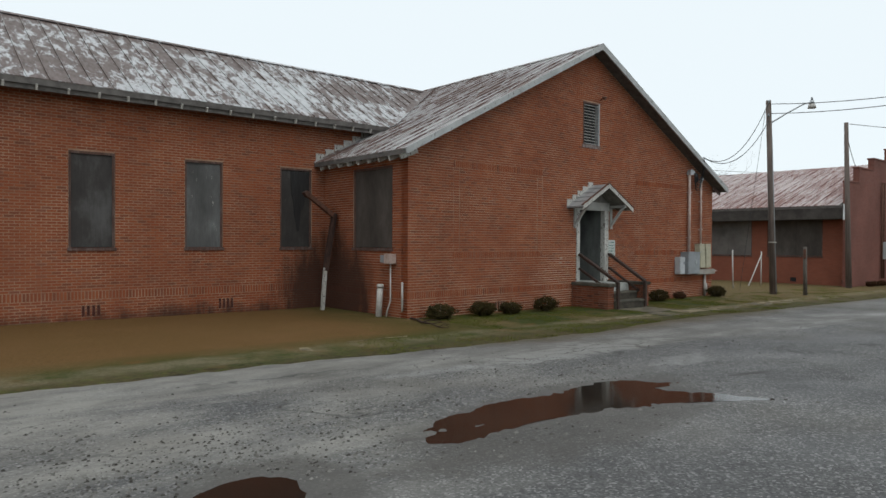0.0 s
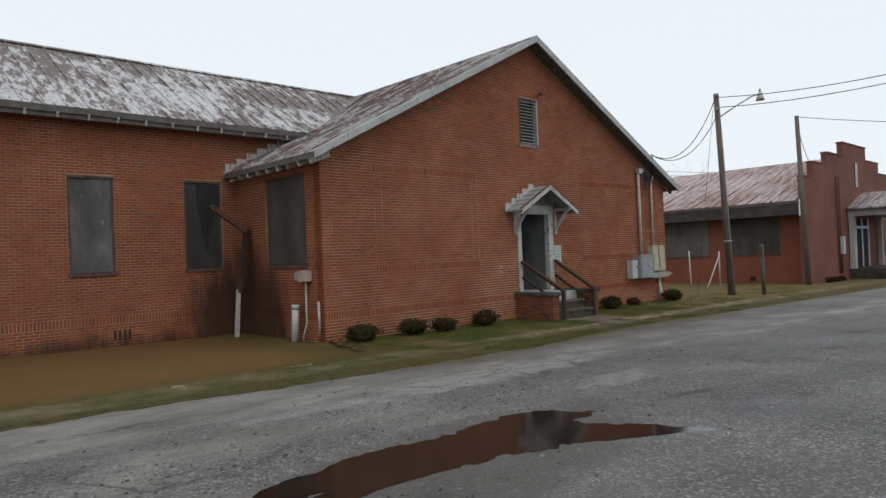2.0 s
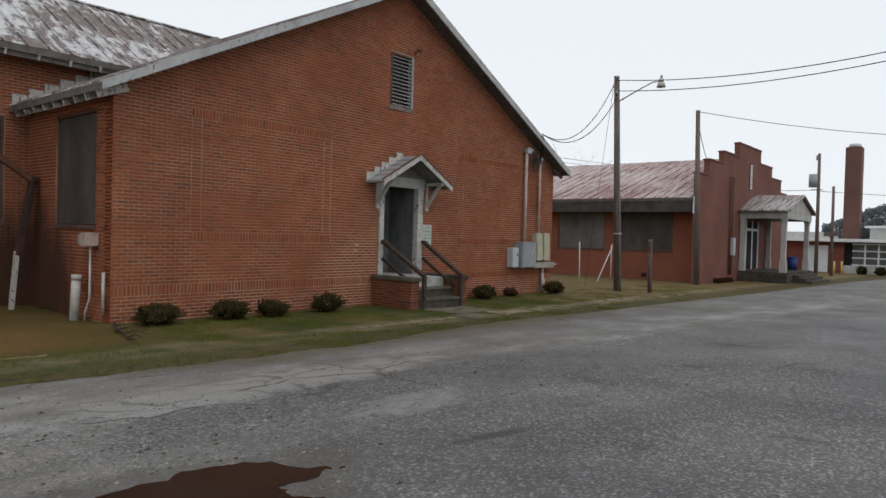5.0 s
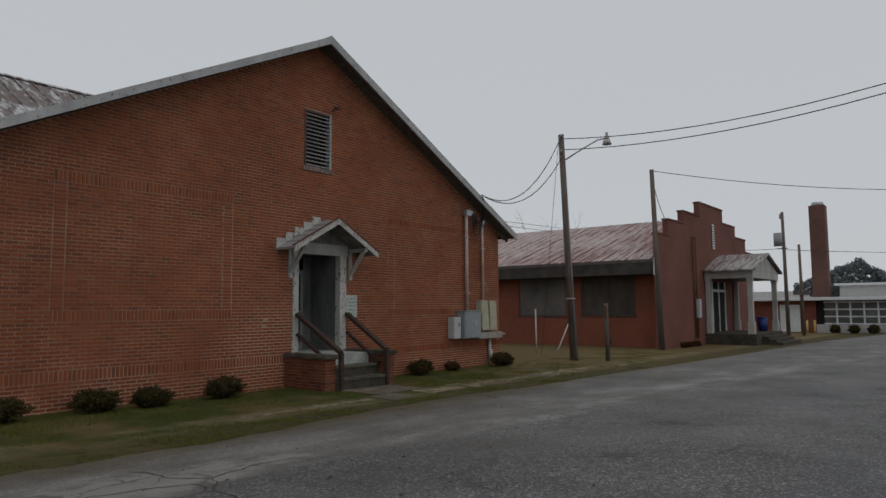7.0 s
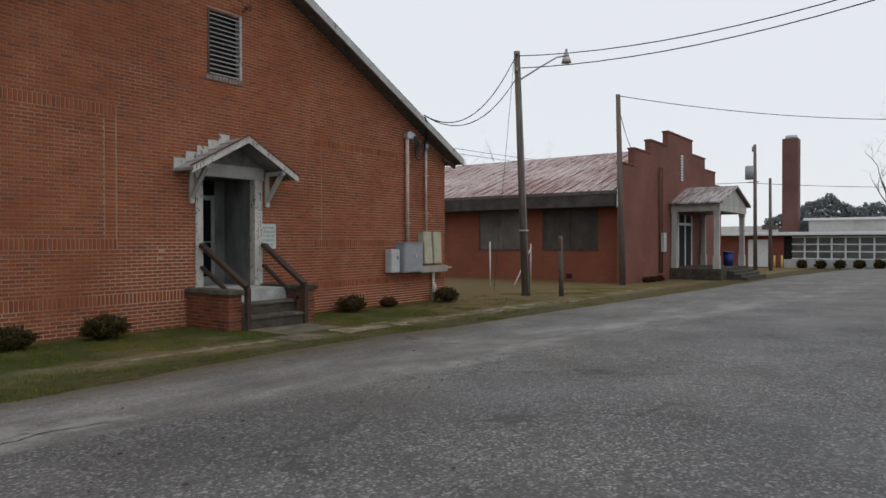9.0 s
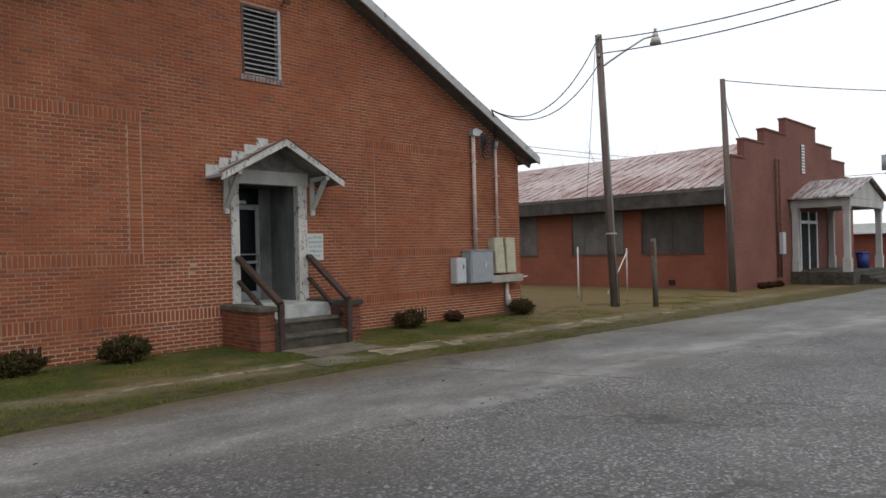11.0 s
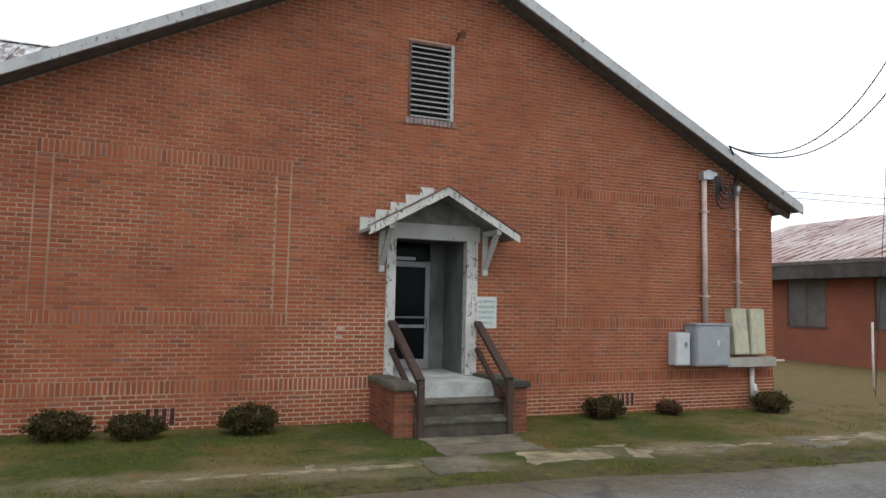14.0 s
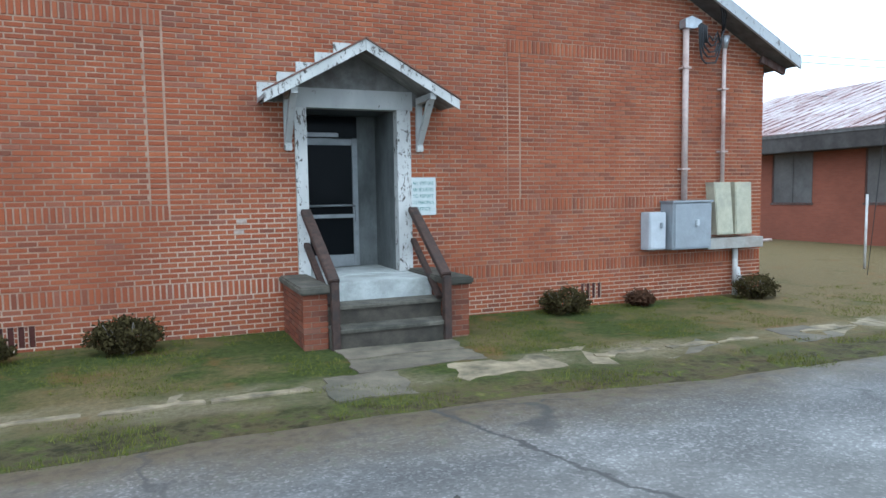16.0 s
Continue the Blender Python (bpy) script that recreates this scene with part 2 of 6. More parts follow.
M["rail"] = plain_material("brown_rail_paint", (0.050, 0.028, 0.020), 0.45, 0.65, scale=9, stain=(0.026, 0.020, 0.017), streak=(1.5, 1.5, 1.5))
M["steel_grey"] = plain_material("grey_enamel", (0.265, 0.28, 0.292), 0.10, 0.5, scale=5, stain=(0.24, 0.245, 0.25), relief=0.05)
M["steel_light"] = plain_material("light_grey_enamel", (0.44, 0.45, 0.46), 0.10, 0.5, scale=5, stain=(0.36, 0.36, 0.36), relief=0.05)
M["steel_worn"] = plain_material("weathered_trough_steel", (0.33, 0.305, 0.265), 0.15, 0.6, scale=6, stain=(0.24, 0.20, 0.165), relief=0.05)
M["steel_tan"] = plain_material("faded_tan_enamel", (0.43, 0.40, 0.29), 0.12, 0.6, scale=6, stain=(0.30, 0.285, 0.22), relief=0.05)
M["pipe"] = plain_material("conduit_paint", (0.48, 0.375, 0.33), 0.2, 0.55, scale=8, stain=(0.34, 0.22, 0.18), relief=0.05)
M["sill_paint"] = plain_material("greyed_sill_brick", (0.235, 0.185, 0.170), 0.25, 0.85, scale=12, stain=(0.14, 0.085, 0.07))
M["pvc"] = plain_material("white_plastic_pipe", (0.47, 0.445, 0.41), 0.15, 0.5, scale=8, stain=(0.33, 0.30, 0.265), relief=0.03)
M["wire"] = plain_material("black_cable", (0.025, 0.025, 0.027), 0.2, 0.6, relief=0)
M["pole"] = plain_material("creosoted_pole", (0.140, 0.108, 0.092), 0.35, 0.9, scale=5, stain=(0.085, 0.066, 0.057), streak=(4, 4, 0.25))
# paler grey of the door recess, lowered in colour for the shade inside
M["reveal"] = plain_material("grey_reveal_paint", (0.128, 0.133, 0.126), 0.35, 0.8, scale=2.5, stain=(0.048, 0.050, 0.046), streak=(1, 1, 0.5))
M["vent"] = plain_material("rusty_vent_back", (0.070, 0.020, 0.014), 0.4, 0.9, relief=0)
M["walk"] = plain_material("dirty_walk", (0.128, 0.106, 0.073), 0.4, 0.9, scale=3.0, stain=(0.055, 0.055, 0.036), relief=0.5)
M["pane_far"] = plain_material("dusty_panes", (0.10, 0.104, 0.096), 0.4, 0.3, scale=1.2, stain=(0.05, 0.053, 0.05), relief=0)
M["spout"] = plain_material("dark_rusty_spout", (0.036, 0.019, 0.014), 0.4, 0.8, scale=6, stain=(0.10, 0.05, 0.036), streak=(3, 3, 0.6))
# boards of the far hall, lightened in colour to stand for haze
M["board_far"] = plain_material("dusty_boards", (0.108, 0.094, 0.085), 0.35, 0.7, scale=0.9, stain=(0.165, 0.155, 0.145), relief=0.05)
M["rag"] = plain_material("black_sheeting", (0.018, 0.017, 0.017), 0.4, 0.7, scale=6, streak=(4, 4, 0.5))
M["zinc"] = plain_material("galvanised_steel", (0.42, 0.43, 0.44), 0.15, 0.45, 0.6, scale=8, relief=0.05)
M["rust"] = plain_material("rusty_iron", (0.12, 0.055, 0.036), 0.4, 0.85, scale=10)
M["dark"] = plain_material("unlit_opening", (0.012, 0.011, 0.011), 0.3, 0.9, relief=0)
M["sign"] = plain_material("sign_enamel", (0.52, 0.54, 0.51), 0.06, 0.5, scale=5, relief=0.02)
M["sign_ink"] = plain_material("sign_green_ink", (0.06, 0.17, 0.14), 0.2, 0.6, relief=0)
M["alu"] = plain_material("dull_aluminium", (0.26, 0.265, 0.265), 0.15, 0.5, 0.3, scale=6, relief=0.03)
# recess shade painted in: ceiling and left reveal darker than the right
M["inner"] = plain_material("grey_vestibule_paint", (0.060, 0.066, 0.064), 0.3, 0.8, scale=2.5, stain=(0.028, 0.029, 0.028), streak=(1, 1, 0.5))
M["paint_red"] = plain_material("dull_red_paint", (0.20, 0.058, 0.038), 0.2, 0.85, scale=1.3, stain=(0.15, 0.05, 0.036), streak=(0.6, 0.6, 1.6))
M["blue"] = plain_material("blue_plastic", (0.02, 0.035, 0.16), 0.15, 0.5, relief=0)
M["yellow"] = plain_material("yellow_paint", (0.50, 0.40, 0.12), 0.15, 0.6, relief=0)
M["wall_pale"] = plain_material("pale_render", (0.46, 0.45, 0.43), 0.1, 0.85, scale=2, stain=(0.38, 0.365, 0.34))
M["white"] = plain_material("white_paint", (0.66, 0.67, 0.67), 0.08, 0.6, scale=3, relief=0.05)
M["bark"] = plain_material("grey_bark", (0.13, 0.11, 0.095), 0.3, 0.95, scale=8, streak=(3, 3, 0.5))
M["stick"] = plain_material("weathered_stake", (0.10, 0.085, 0.07), 0.3, 0.9, scale=9, streak=(3, 3, 0.5))


def glass_material():
    m, t, p = nodes_of("dark_door_glass")
    here = world_place(t)
    finish(t, p, (0.008, 0.009, 0.010), ramp(t, grain(t, here, 4, 4), [(0.3, 0.06), (0.75, 0.2)]), 0.0, 0.04)
    return m


M["glass"] = glass_material()


def leaf_material(name, a, b):
    m, t, p = nodes_of(name)
    rnd = t.nodes.new("ShaderNodeNewGeometry").outputs["Random Per Island"]
    finish(t, p, ramp(t, rnd, [(0.0, a), (0.75, b), (1.0, tuple(min(1, c * 1.4) for c in b))]), 0.9, spec=0.0)
    return m


M["leaf"] = leaf_material("shrub_leaf", (0.020, 0.016, 0.008), (0.055, 0.044, 0.018))
M["leaf_brown"] = leaf_material("shrub_leaf_brown", (0.035, 0.018, 0.011), (0.078, 0.042, 0.024))
# distance haze is mixed into the needle colour: paler and bluer
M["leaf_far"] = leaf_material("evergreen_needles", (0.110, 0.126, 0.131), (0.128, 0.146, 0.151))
M["blade"] = leaf_material("grass_blade", (0.060, 0.070, 0.012), (0.124, 0.128, 0.028))


def brick_far_material(name, a, b, mortar):
    """Brickwork that stays far off."""
    m, t, p = nodes_of(name)
    tc = t.nodes.new("ShaderNodeTexCoord")
    sep = t.nodes.new("ShaderNodeSeparateXYZ")
    t.links.new(tc.outputs["Object"], sep.inputs[0])
    com = t.nodes.new("ShaderNodeCombineXYZ")
    t.links.new(math_node(t, "ADD", sep.outputs[0], sep.outputs[1]), com.inputs[0])
    t.links.new(sep.outputs[2], com.inputs[1])
    bk = t.nodes.new("ShaderNodeTexBrick")
    for key, v in (("Scale", 1.0), ("Mortar Size", 0.006), ("Brick Width", 0.216), ("Row Height", 0.0705)):
        bk.inputs[key].default_value = v
    bk.inputs["Color1"].default_value, bk.inputs["Color2"].default_value = (*a, 1), (*b, 1)
    bk.inputs["Mortar"].default_value = (*mortar, 1)
    t.links.new(com.outputs[0], bk.inputs["Vector"])
    blot = ramp(t, grain(t, world_place(t), 0.5, 6), [(0.3, 0.72), (0.7, 1.15)])
    finish(t, p, mix(t, 0.8, bk.outputs["Color"], blot, "MULTIPLY"), 0.88, spec=0.25)
    bump(t, p, bk.outputs["Fac"], -0.4, 0.005)
    return m


M["brick_b2"] = brick_far_material("red_painted_brick", (0.212, 0.067, 0.039), (0.240, 0.080, 0.046), (0.20, 0.084, 0.056))
M["brick_b2_front"] = brick_far_material("brown_brick", (0.155, 0.060, 0.045), (0.19, 0.074, 0.055), (0.19, 0.10, 0.08))
M["brick_stack"] = brick_far_material("chimney_brick", (0.125, 0.060, 0.049), (0.15, 0.072, 0.058), (0.16, 0.10, 0.085))


def asphalt_material():
    m, t, p = nodes_of("worn_asphalt")
    here = world_place(t)
    base = ramp(t, grain(t, here, 0.33, 5, 0.6), [(0.32, (0.072, 0.069, 0.068)), (0.5, (0.100, 0.096, 0.093)), (0.68, (0.140, 0.134, 0.127))])
    vor = t.nodes.new("ShaderNodeTexVoronoi")
    vor.inputs["Scale"].default_value = 50
    t.links.new(here, vor.inputs["Vector"])
    sep = t.nodes.new("ShaderNodeSeparateColor")
    t.links.new(vor.outputs["Color"], sep.inputs[0])
    stones = ramp(t, sep.outputs[0], [(0.0, 0.30), (0.5, 0.85), (0.80, 1.30), (1.0, 3.2)])
    c = mix(t, 0.75, base, stones, "MULTIPLY")
    c = mix(t, 0.6, c, ramp(t, grain(t, here, 9, 5, 0.7), [(0.3, 0.7), (0.7, 1.25)]), "MULTIPLY")
    # sandy silt along the edge of the road and pale worn patches
    sx = t.nodes.new("ShaderNodeSeparateXYZ")
    t.links.new(here, sx.inputs[0])
    wob = grain(t, here, 0.9, 6, 0.65)
    v = math_node(t, "ADD", sx.outputs[1], math_node(t, "MULTIPLY", sx.outputs[0], 0.13))
    v = math_node(t, "ADD", v, math_node(t, "MULTIPLY", wob, 0.8))
    v = math_node(t, "SUBTRACT", v, 10.5)                      # over 0: the older, paler shoulder
    old = ramp(t, math_node(t, "MULTIPLY", v, 0.5), [(0.0, 0.0), (0.035, 0.85), (0.6, 0.9), (0.95, 0.6)])
    smooth_c = ramp(t, grain(t, world_place(t, (0.6, 1.4, 1)), 0.9, 7, 0.68), [(0.34, (0.090, 0.083, 0.074)), (0.52, (0.146, 0.138, 0.126)), (0.68, (0.235, 0.225, 0.207))])
    smooth_c = mix(t, 0.22, smooth_c, stones, "MULTIPLY")
    c = mix(t, old, c, smooth_c)
    west = t.nodes.new("ShaderNodeMapRange")                    # silt and fine gravel at the western shoulder
    west.inputs["From Min"].default_value, west.inputs["From Max"].default_value = 9.0, 3.0
    t.links.new(sx.outputs[0], west.inputs["Value"])
    side = t.nodes.new("ShaderNodeMapRange")
    side.inputs["From Min"].default_value, side.inputs["From Max"].default_value = 4.2, 7.5
    t.links.new(sx.outputs[1], side.inputs["Value"])
    patchy = ramp(t, grain(t, world_place(t, (0.5, 1.3, 1)), 0.8, 6, 0.65), [(0.40, 0.0), (0.62, 1.0)])
    c = mix(t, math_node(t, "MULTIPLY", math_node(t, "MULTIPLY", side.outputs[0], west.outputs[0]), math_node(t, "MULTIPLY", patchy, 0.8)), c, (0.29, 0.272, 0.240))
    dirt = ramp(t, grain(t, here, 0.35, 5, 0.6), [(0.5, 0.0), (0.66, 0.5)])
    c = mix(t, dirt, c, (0.085, 0.075, 0.062))
    # soil and moss creeping over the verge
    soil_y = t.nodes.new("ShaderNodeMapRange")
    soil_y.inputs["From Min"].default_value, soil_y.inputs["From Max"].default_value = 10.7, 11.75
    inset = t.nodes.new("ShaderNodeMapRange")                   # at the west end pale silt lies right up to the turf
    inset.inputs["From Min"].default_value, inset.inputs["From Max"].default_value = 9.5, 6.0
    inset.inputs["To Max"].default_value = 1.5
    t.links.new(sx.outputs[0], inset.inputs["Value"])
    edge_y = math_node(t, "SUBTRACT", sx.outputs[1], inset.outputs[0])
    t.links.new(math_node(t, "ADD", edge_y, math_node(t, "MULTIPLY", grain(t, here, 1.1, 6, 0.7), 1.3)), soil_y.inputs["Value"])
    moss = ramp(t, grain(t, here, 7, 6, 0.7), [(0.35, (0.052, 0.037, 0.020)), (0.55, (0.100, 0.073, 0.040)), (0.72, (0.070, 0.076, 0.022))])
    c = mix(t, math_node(t, "MULTIPLY", soil_y.outputs[0], 0.93), c, moss)
    # mud about the puddles
    for px, py, rx_, ry_ in ((5.0, 6.2, 3.0, 1.2), (1.2, 6.05, 0.9, 0.9)):
        dx = math_node(t, "DIVIDE", math_node(t, "SUBTRACT", math_node(t, "ADD", sx.outputs[0], 0.0), px), rx_)
        dy = math_node(t, "DIVIDE", math_node(t, "SUBTRACT", math_node(t, "ADD", sx.outputs[1], math_node(t, "MULTIPLY", math_node(t, "SUBTRACT", sx.outputs[0], px), -0.12)), py), ry_)
        rr = math_node(t, "ADD", math_node(t, "MULTIPLY", dx, dx), math_node(t, "MULTIPLY", dy, dy))
        rr = math_node(t, "ADD", rr, math_node(t, "MULTIPLY", math_node(t, "SUBTRACT", grain(t, here, 2.2, 6, 0.7), 0.5), 1.6))
        c = mix(t, ramp(t, rr, [(0.55, 0.7), (1.15, 0.0)]), c, (0.066, 0.058, 0.050))
    # fine wandering cracks
    crack = t.nodes.new("ShaderNodeTexVoronoi")
    crack.feature = "DISTANCE_TO_EDGE"
    crack.inputs["Scale"].default_value = 0.33
    warp = t.nodes.new("ShaderNodeVectorMath")
    warp.operation = "MULTIPLY_ADD"
    nz = add(t, "ShaderNodeTexNoise", Scale=1.3, Detail=5.0)
    t.links.new(here, nz.inputs["Vector"])
    t.links.new(nz.outputs["Color"], warp.inputs[0])
    warp.inputs[1].default_value = (1.6, 1.6, 0)
    t.links.new(here, warp.inputs[2])
    t.links.new(warp.outputs[0], crack.inputs["Vector"])
    line = ramp(t, crack.outputs["Distance"], [(0.0, 1.0), (0.006, 0.8), (0.012, 0.0)])
    some = ramp(t, grain(t, here, 0.4, 2), [(0.48, 0.0), (0.58, 0.8)])
    c = mix(t, math_node(t, "MULTIPLY", line, some), c, (0.04, 0.038, 0.034))
    # crazed pale blocks where the old shoulder has broken up
    near = mix(t, 1.0, here, nz.outputs["Color"], "ADD")
    craze = t.nodes.new("ShaderNodeTexVoronoi")
    craze.feature = "DISTANCE_TO_EDGE"
    craze.inputs["Scale"].default_value = 1.9
    cm = t.nodes.new("ShaderNodeMapping")
    cm.inputs["Scale"].default_value = (0.42, 1.2, 0.0)
    t.links.new(near, cm.inputs["Vector"])
    t.links.new(cm.outputs[0], craze.inputs["Vector"])
    seams = ramp(t, craze.outputs["Distance"], [(0.0, 1.0), (0.012, 0.85), (0.035, 0.0)])

    def area(cx, cy, ax, ay, tilt, ragged=1.2):
        ex = math_node(t, "SUBTRACT", sx.outputs[0], cx)
        ey = math_node(t, "SUBTRACT", math_node(t, "SUBTRACT", sx.outputs[1], cy), math_node(t, "MULTIPLY", ex, tilt))
        ex, ey = math_node(t, "DIVIDE", ex, ax), math_node(t, "DIVIDE", ey, ay)
        q = math_node(t, "ADD", math_node(t, "MULTIPLY", ex, ex), math_node(t, "MULTIPLY", ey, ey))
        return math_node(t, "ADD", q, math_node(t, "MULTIPLY", math_node(t, "SUBTRACT", grain(t, here, 2.0, 6, 0.7), 0.5), ragged * 2))

    crazed = ramp(t, area(8.9, 9.25, 2.9, 0.62, 0.02, 1.6), [(0.5, 1.0), (1.0, 0.0)])
    c = mix(t, math_node(t, "MULTIPLY", crazed, 0.5), c, (0.30, 0.29, 0.27))
    c = mix(t, math_node(t, "MULTIPLY", crazed, math_node(t, "MULTIPLY", seams, 0.85)), c, (0.070, 0.066, 0.058))
    # thin washes of pale silt lying along the road
    for cx, cy, ax, ay, tilt in ((15.9, 8.2, 1.5, 0.24, -0.2), (18.2, 8.3, 2.6, 0.22, -0.03), (22.3, 8.1, 2.2, 0.3, -0.15), (5.6, 9.3, 1.3, 0.2, -0.05), (9.4, 7.4, 1.0, 0.4, 0.0), (7.3, 8.95, 1.6, 0.2, 0.02), (9.4, 9.2, 1.3, 0.22, -0.1), (27.0, 7.2, 3.5, 0.35, -0.1)):
        c = mix(t, ramp(t, area(cx, cy, ax, ay, tilt, 2.4), [(0.0, 0.52), (1.1, 0.0)]), c, (0.25, 0.243, 0.232))
    # a dark ragged rut
    c = mix(t, ramp(t, area(8.75, 6.08, 0.55, 0.10, -0.24, 1.5), [(0.2, 0.85), (1.0, 0.0)]), c, (0.030, 0.026, 0.022))
    # one long crack across the shoulder
    cross = math_node(t, "SUBTRACT", math_node(t, "SUBTRACT", sx.outputs[0], 17.55), math_node(t, "MULTIPLY", math_node(t, "SUBTRACT", sx.outputs[1], 9.9), -0.26))
    cross = math_node(t, "ABSOLUTE", math_node(t, "ADD", cross, math_node(t, "MULTIPLY", math_node(t, "SUBTRACT", grain(t, here, 2.3, 6, 0.65), 0.5), 0.35)), 0.0)
    reach = t.nodes.new("ShaderNodeMapRange")
    reach.inputs["From Min"].default_value, reach.inputs["From Max"].default_value = 7.1, 7.6
    t.links.new(sx.outputs[1], reach.inputs["Value"])
    c = mix(t, math_node(t, "MULTIPLY", ramp(t, cross, [(0.0, 0.9), (0.018, 0.8), (0.035, 0.0)]), reach.outputs[0]), c, (0.045, 0.042, 0.038))
    wet = ramp(t, grain(t, here, 0.5, 4, 0.6), [(0.35, 0.62), (0.65, 0.88)])
    finish(t, p, c, wet, 0.0, 0.45)
    bump(t, p, sep.outputs[0], 0.5, 0.006)
    return m


M["asphalt"] = asphalt_material()


def turf_material():
    m, t, p = nodes_of("winter_turf")
    here = world_place(t)
    grass = ramp(t, grain(t, here, 14, 6, 0.7), [(0.3, (0.022, 0.030, 0.008)), (0.55, (0.052, 0.064, 0.014)), (0.75, (0.108, 0.098, 0.030))])
    straw = ramp(t, grain(t, here, 22, 5, 0.7), [(0.3, (0.078, 0.056, 0.023)), (0.7, (0.205, 0.145, 0.068))])
    gx_ = t.nodes.new("ShaderNodeSeparateXYZ")
    t.links.new(here, gx_.inputs[0])
    east = t.nodes.new("ShaderNodeMapRange")
    east.inputs["From Min"].default_value, east.inputs["From Max"].default_value = 21.0, 29.0
    east.inputs["To Max"].default_value = 0.22
    t.links.new(gx_.outputs[0], east.inputs["Value"])
    c = mix(t, ramp(t, math_node(t, "ADD", grain(t, here, 0.5, 6, 0.65), east.outputs[0]), [(0.47, 0.0), (0.64, 0.9)]), grass, straw)
    soil = ramp(t, grain(t, here, 30, 4, 0.7), [(0.3, (0.100, 0.047, 0.015)), (0.7, (0.205, 0.112, 0.042))])
    sx = t.nodes.new("ShaderNodeSeparateXYZ")
    t.links.new(here, sx.inputs[0])
    west = t.nodes.new("ShaderNodeMapRange")      # bare leaf litter in front of the wing
    west.inputs["From Min"].default_value, west.inputs["From Max"].default_value = 11.0, 7.5
    t.links.new(sx.outputs[0], west.inputs["Value"])
    deep = t.nodes.new("ShaderNodeMapRange")
    deep.inputs["From Min"].default_value, deep.inputs["From Max"].default_value = 12.6, 13.8
    t.links.new(sx.outputs[1], deep.inputs["Value"])
    litter = math_node(t, "MULTIPLY", west.outputs[0], deep.outputs[0])
    spots = ramp(t, grain(t, here, 1.1, 6, 0.65), [(0.56, 0.0), (0.68, 0.7)])
    c = mix(t, math_node(t, "MAXIMUM", math_node(t, "MULTIPLY", litter, 0.85), spots), c, soil)
    # the old pavement's line shows as a sandy strip, and the kerb line as dark wet soil
    off = math_node(t, "ABSOLUTE", math_node(t, "SUBTRACT", sx.outputs[1], math_node(t, "ADD", 12.05, math_node(t, "MULTIPLY", grain(t, here, 1.6, 5, 0.6), 0.7))), 0.0)
    strip = ramp(t, off, [(0.30, 0.85), (0.55, 0.0)])
    strip = math_node(t, "MULTIPLY", strip, ramp(t, grain(t, here, 0.7, 5, 0.65), [(0.38, 0.0), (0.58, 1.0)]))
    sand = ramp(t, grain(t, here, 18, 5, 0.7), [(0.3, (0.105, 0.084, 0.046)), (0.7, (0.225, 0.188, 0.118))])
    c = mix(t, strip, c, sand)
    kerb = t.nodes.new("ShaderNodeMapRange")
    kerb.inputs["From Min"].default_value, kerb.inputs["From Max"].default_value = 12.75, 12.05
    t.links.new(math_node(t, "ADD", sx.outputs[1], math_node(t, "MULTIPLY", grain(t, here, 1.3, 5, 0.65), 0.9)), kerb.inputs["Value"])
    c = mix(t, math_node(t, "MULTIPLY", kerb.outputs[0], 0.8), c, ramp(t, grain(t, here, 6, 6, 0.7), [(0.38, (0.026, 0.020, 0.012)), (0.50, (0.080, 0.062, 0.032)), (0.58, (0.060, 0.066, 0.018)), (0.66, (0.118, 0.122, 0.026)), (0.76, (0.150, 0.120, 0.066))]))
    finish(t, p, c, 0.95, spec=0.15)
    bump(t, p, grain(t, here, 45, 5, 0.7), 0.8, 0.02)
    return m


M["turf"] = turf_material()


def water_material():
    m, t, p = nodes_of("muddy_water")
    here = world_place(t)
    finish(t, p, ramp(t, grain(t, here, 1.2, 4), [(0.3, (0.013, 0.009, 0.0068)), (0.7, (0.026, 0.018, 0.0135))]), 0.08, 0.0, 0.4)
    p.inputs["IOR"].default_value = 1.33
    bump(t, p, grain(t, here, 3, 2), 0.015, 0.01)
    return m


M["water"] = water_material()
M["crack"] = plain_material("crack_soil", (0.046, 0.042, 0.036), 0.4, 0.95, scale=9, stain=(0.075, 0.068, 0.050), relief=0.4)
M["lime"] = plain_material("lime_stained_brick", (0.42, 0.33, 0.27), 0.25, 0.9, scale=14, stain=(0.26, 0.12, 0.075))
M["slab"] = plain_material("dirty_pavement", (0.215, 0.172, 0.106), 0.5, 0.92, scale=4.6, stain=(0.062, 0.055, 0.030), relief=0.6)
M["stone"] = leaf_material("loose_gravel", (0.05, 0.045, 0.04), (0.18, 0.17, 0.155))


# ---------------------------------------------------------------- building helpers
ORIGIN = {}


def thing(name, place, label, category, group="", kind=""):
    """An Empty at the base of a thing."""
    ob = new(name)
    ob.empty_display_size = 0.1
    ob.location = place
    ORIGIN[ob.name] = Vector(place)
    return tagged(ob, label, category, group, kind)


def part(name, bm, material, parent=None, label=""):
    """Links a bmesh, given in world metres, as one mesh object under a thing or a part."""
    base = ORIGIN.get(parent.name, Vector((0, 0, 0))) if parent else Vector((0, 0, 0))
    if base.length:
        bmesh.ops.translate(bm, verts=bm.verts, vec=-base)
    me = bpy.data.meshes.new(name)
    bm.to_mesh(me)
    bm.free()
    me.materials.append(M[material])
    ob = new(name, me)
    if parent:
        ob.parent = parent
    ORIGIN[ob.name] = base
    if label:
        ob["label"] = label
    return ob


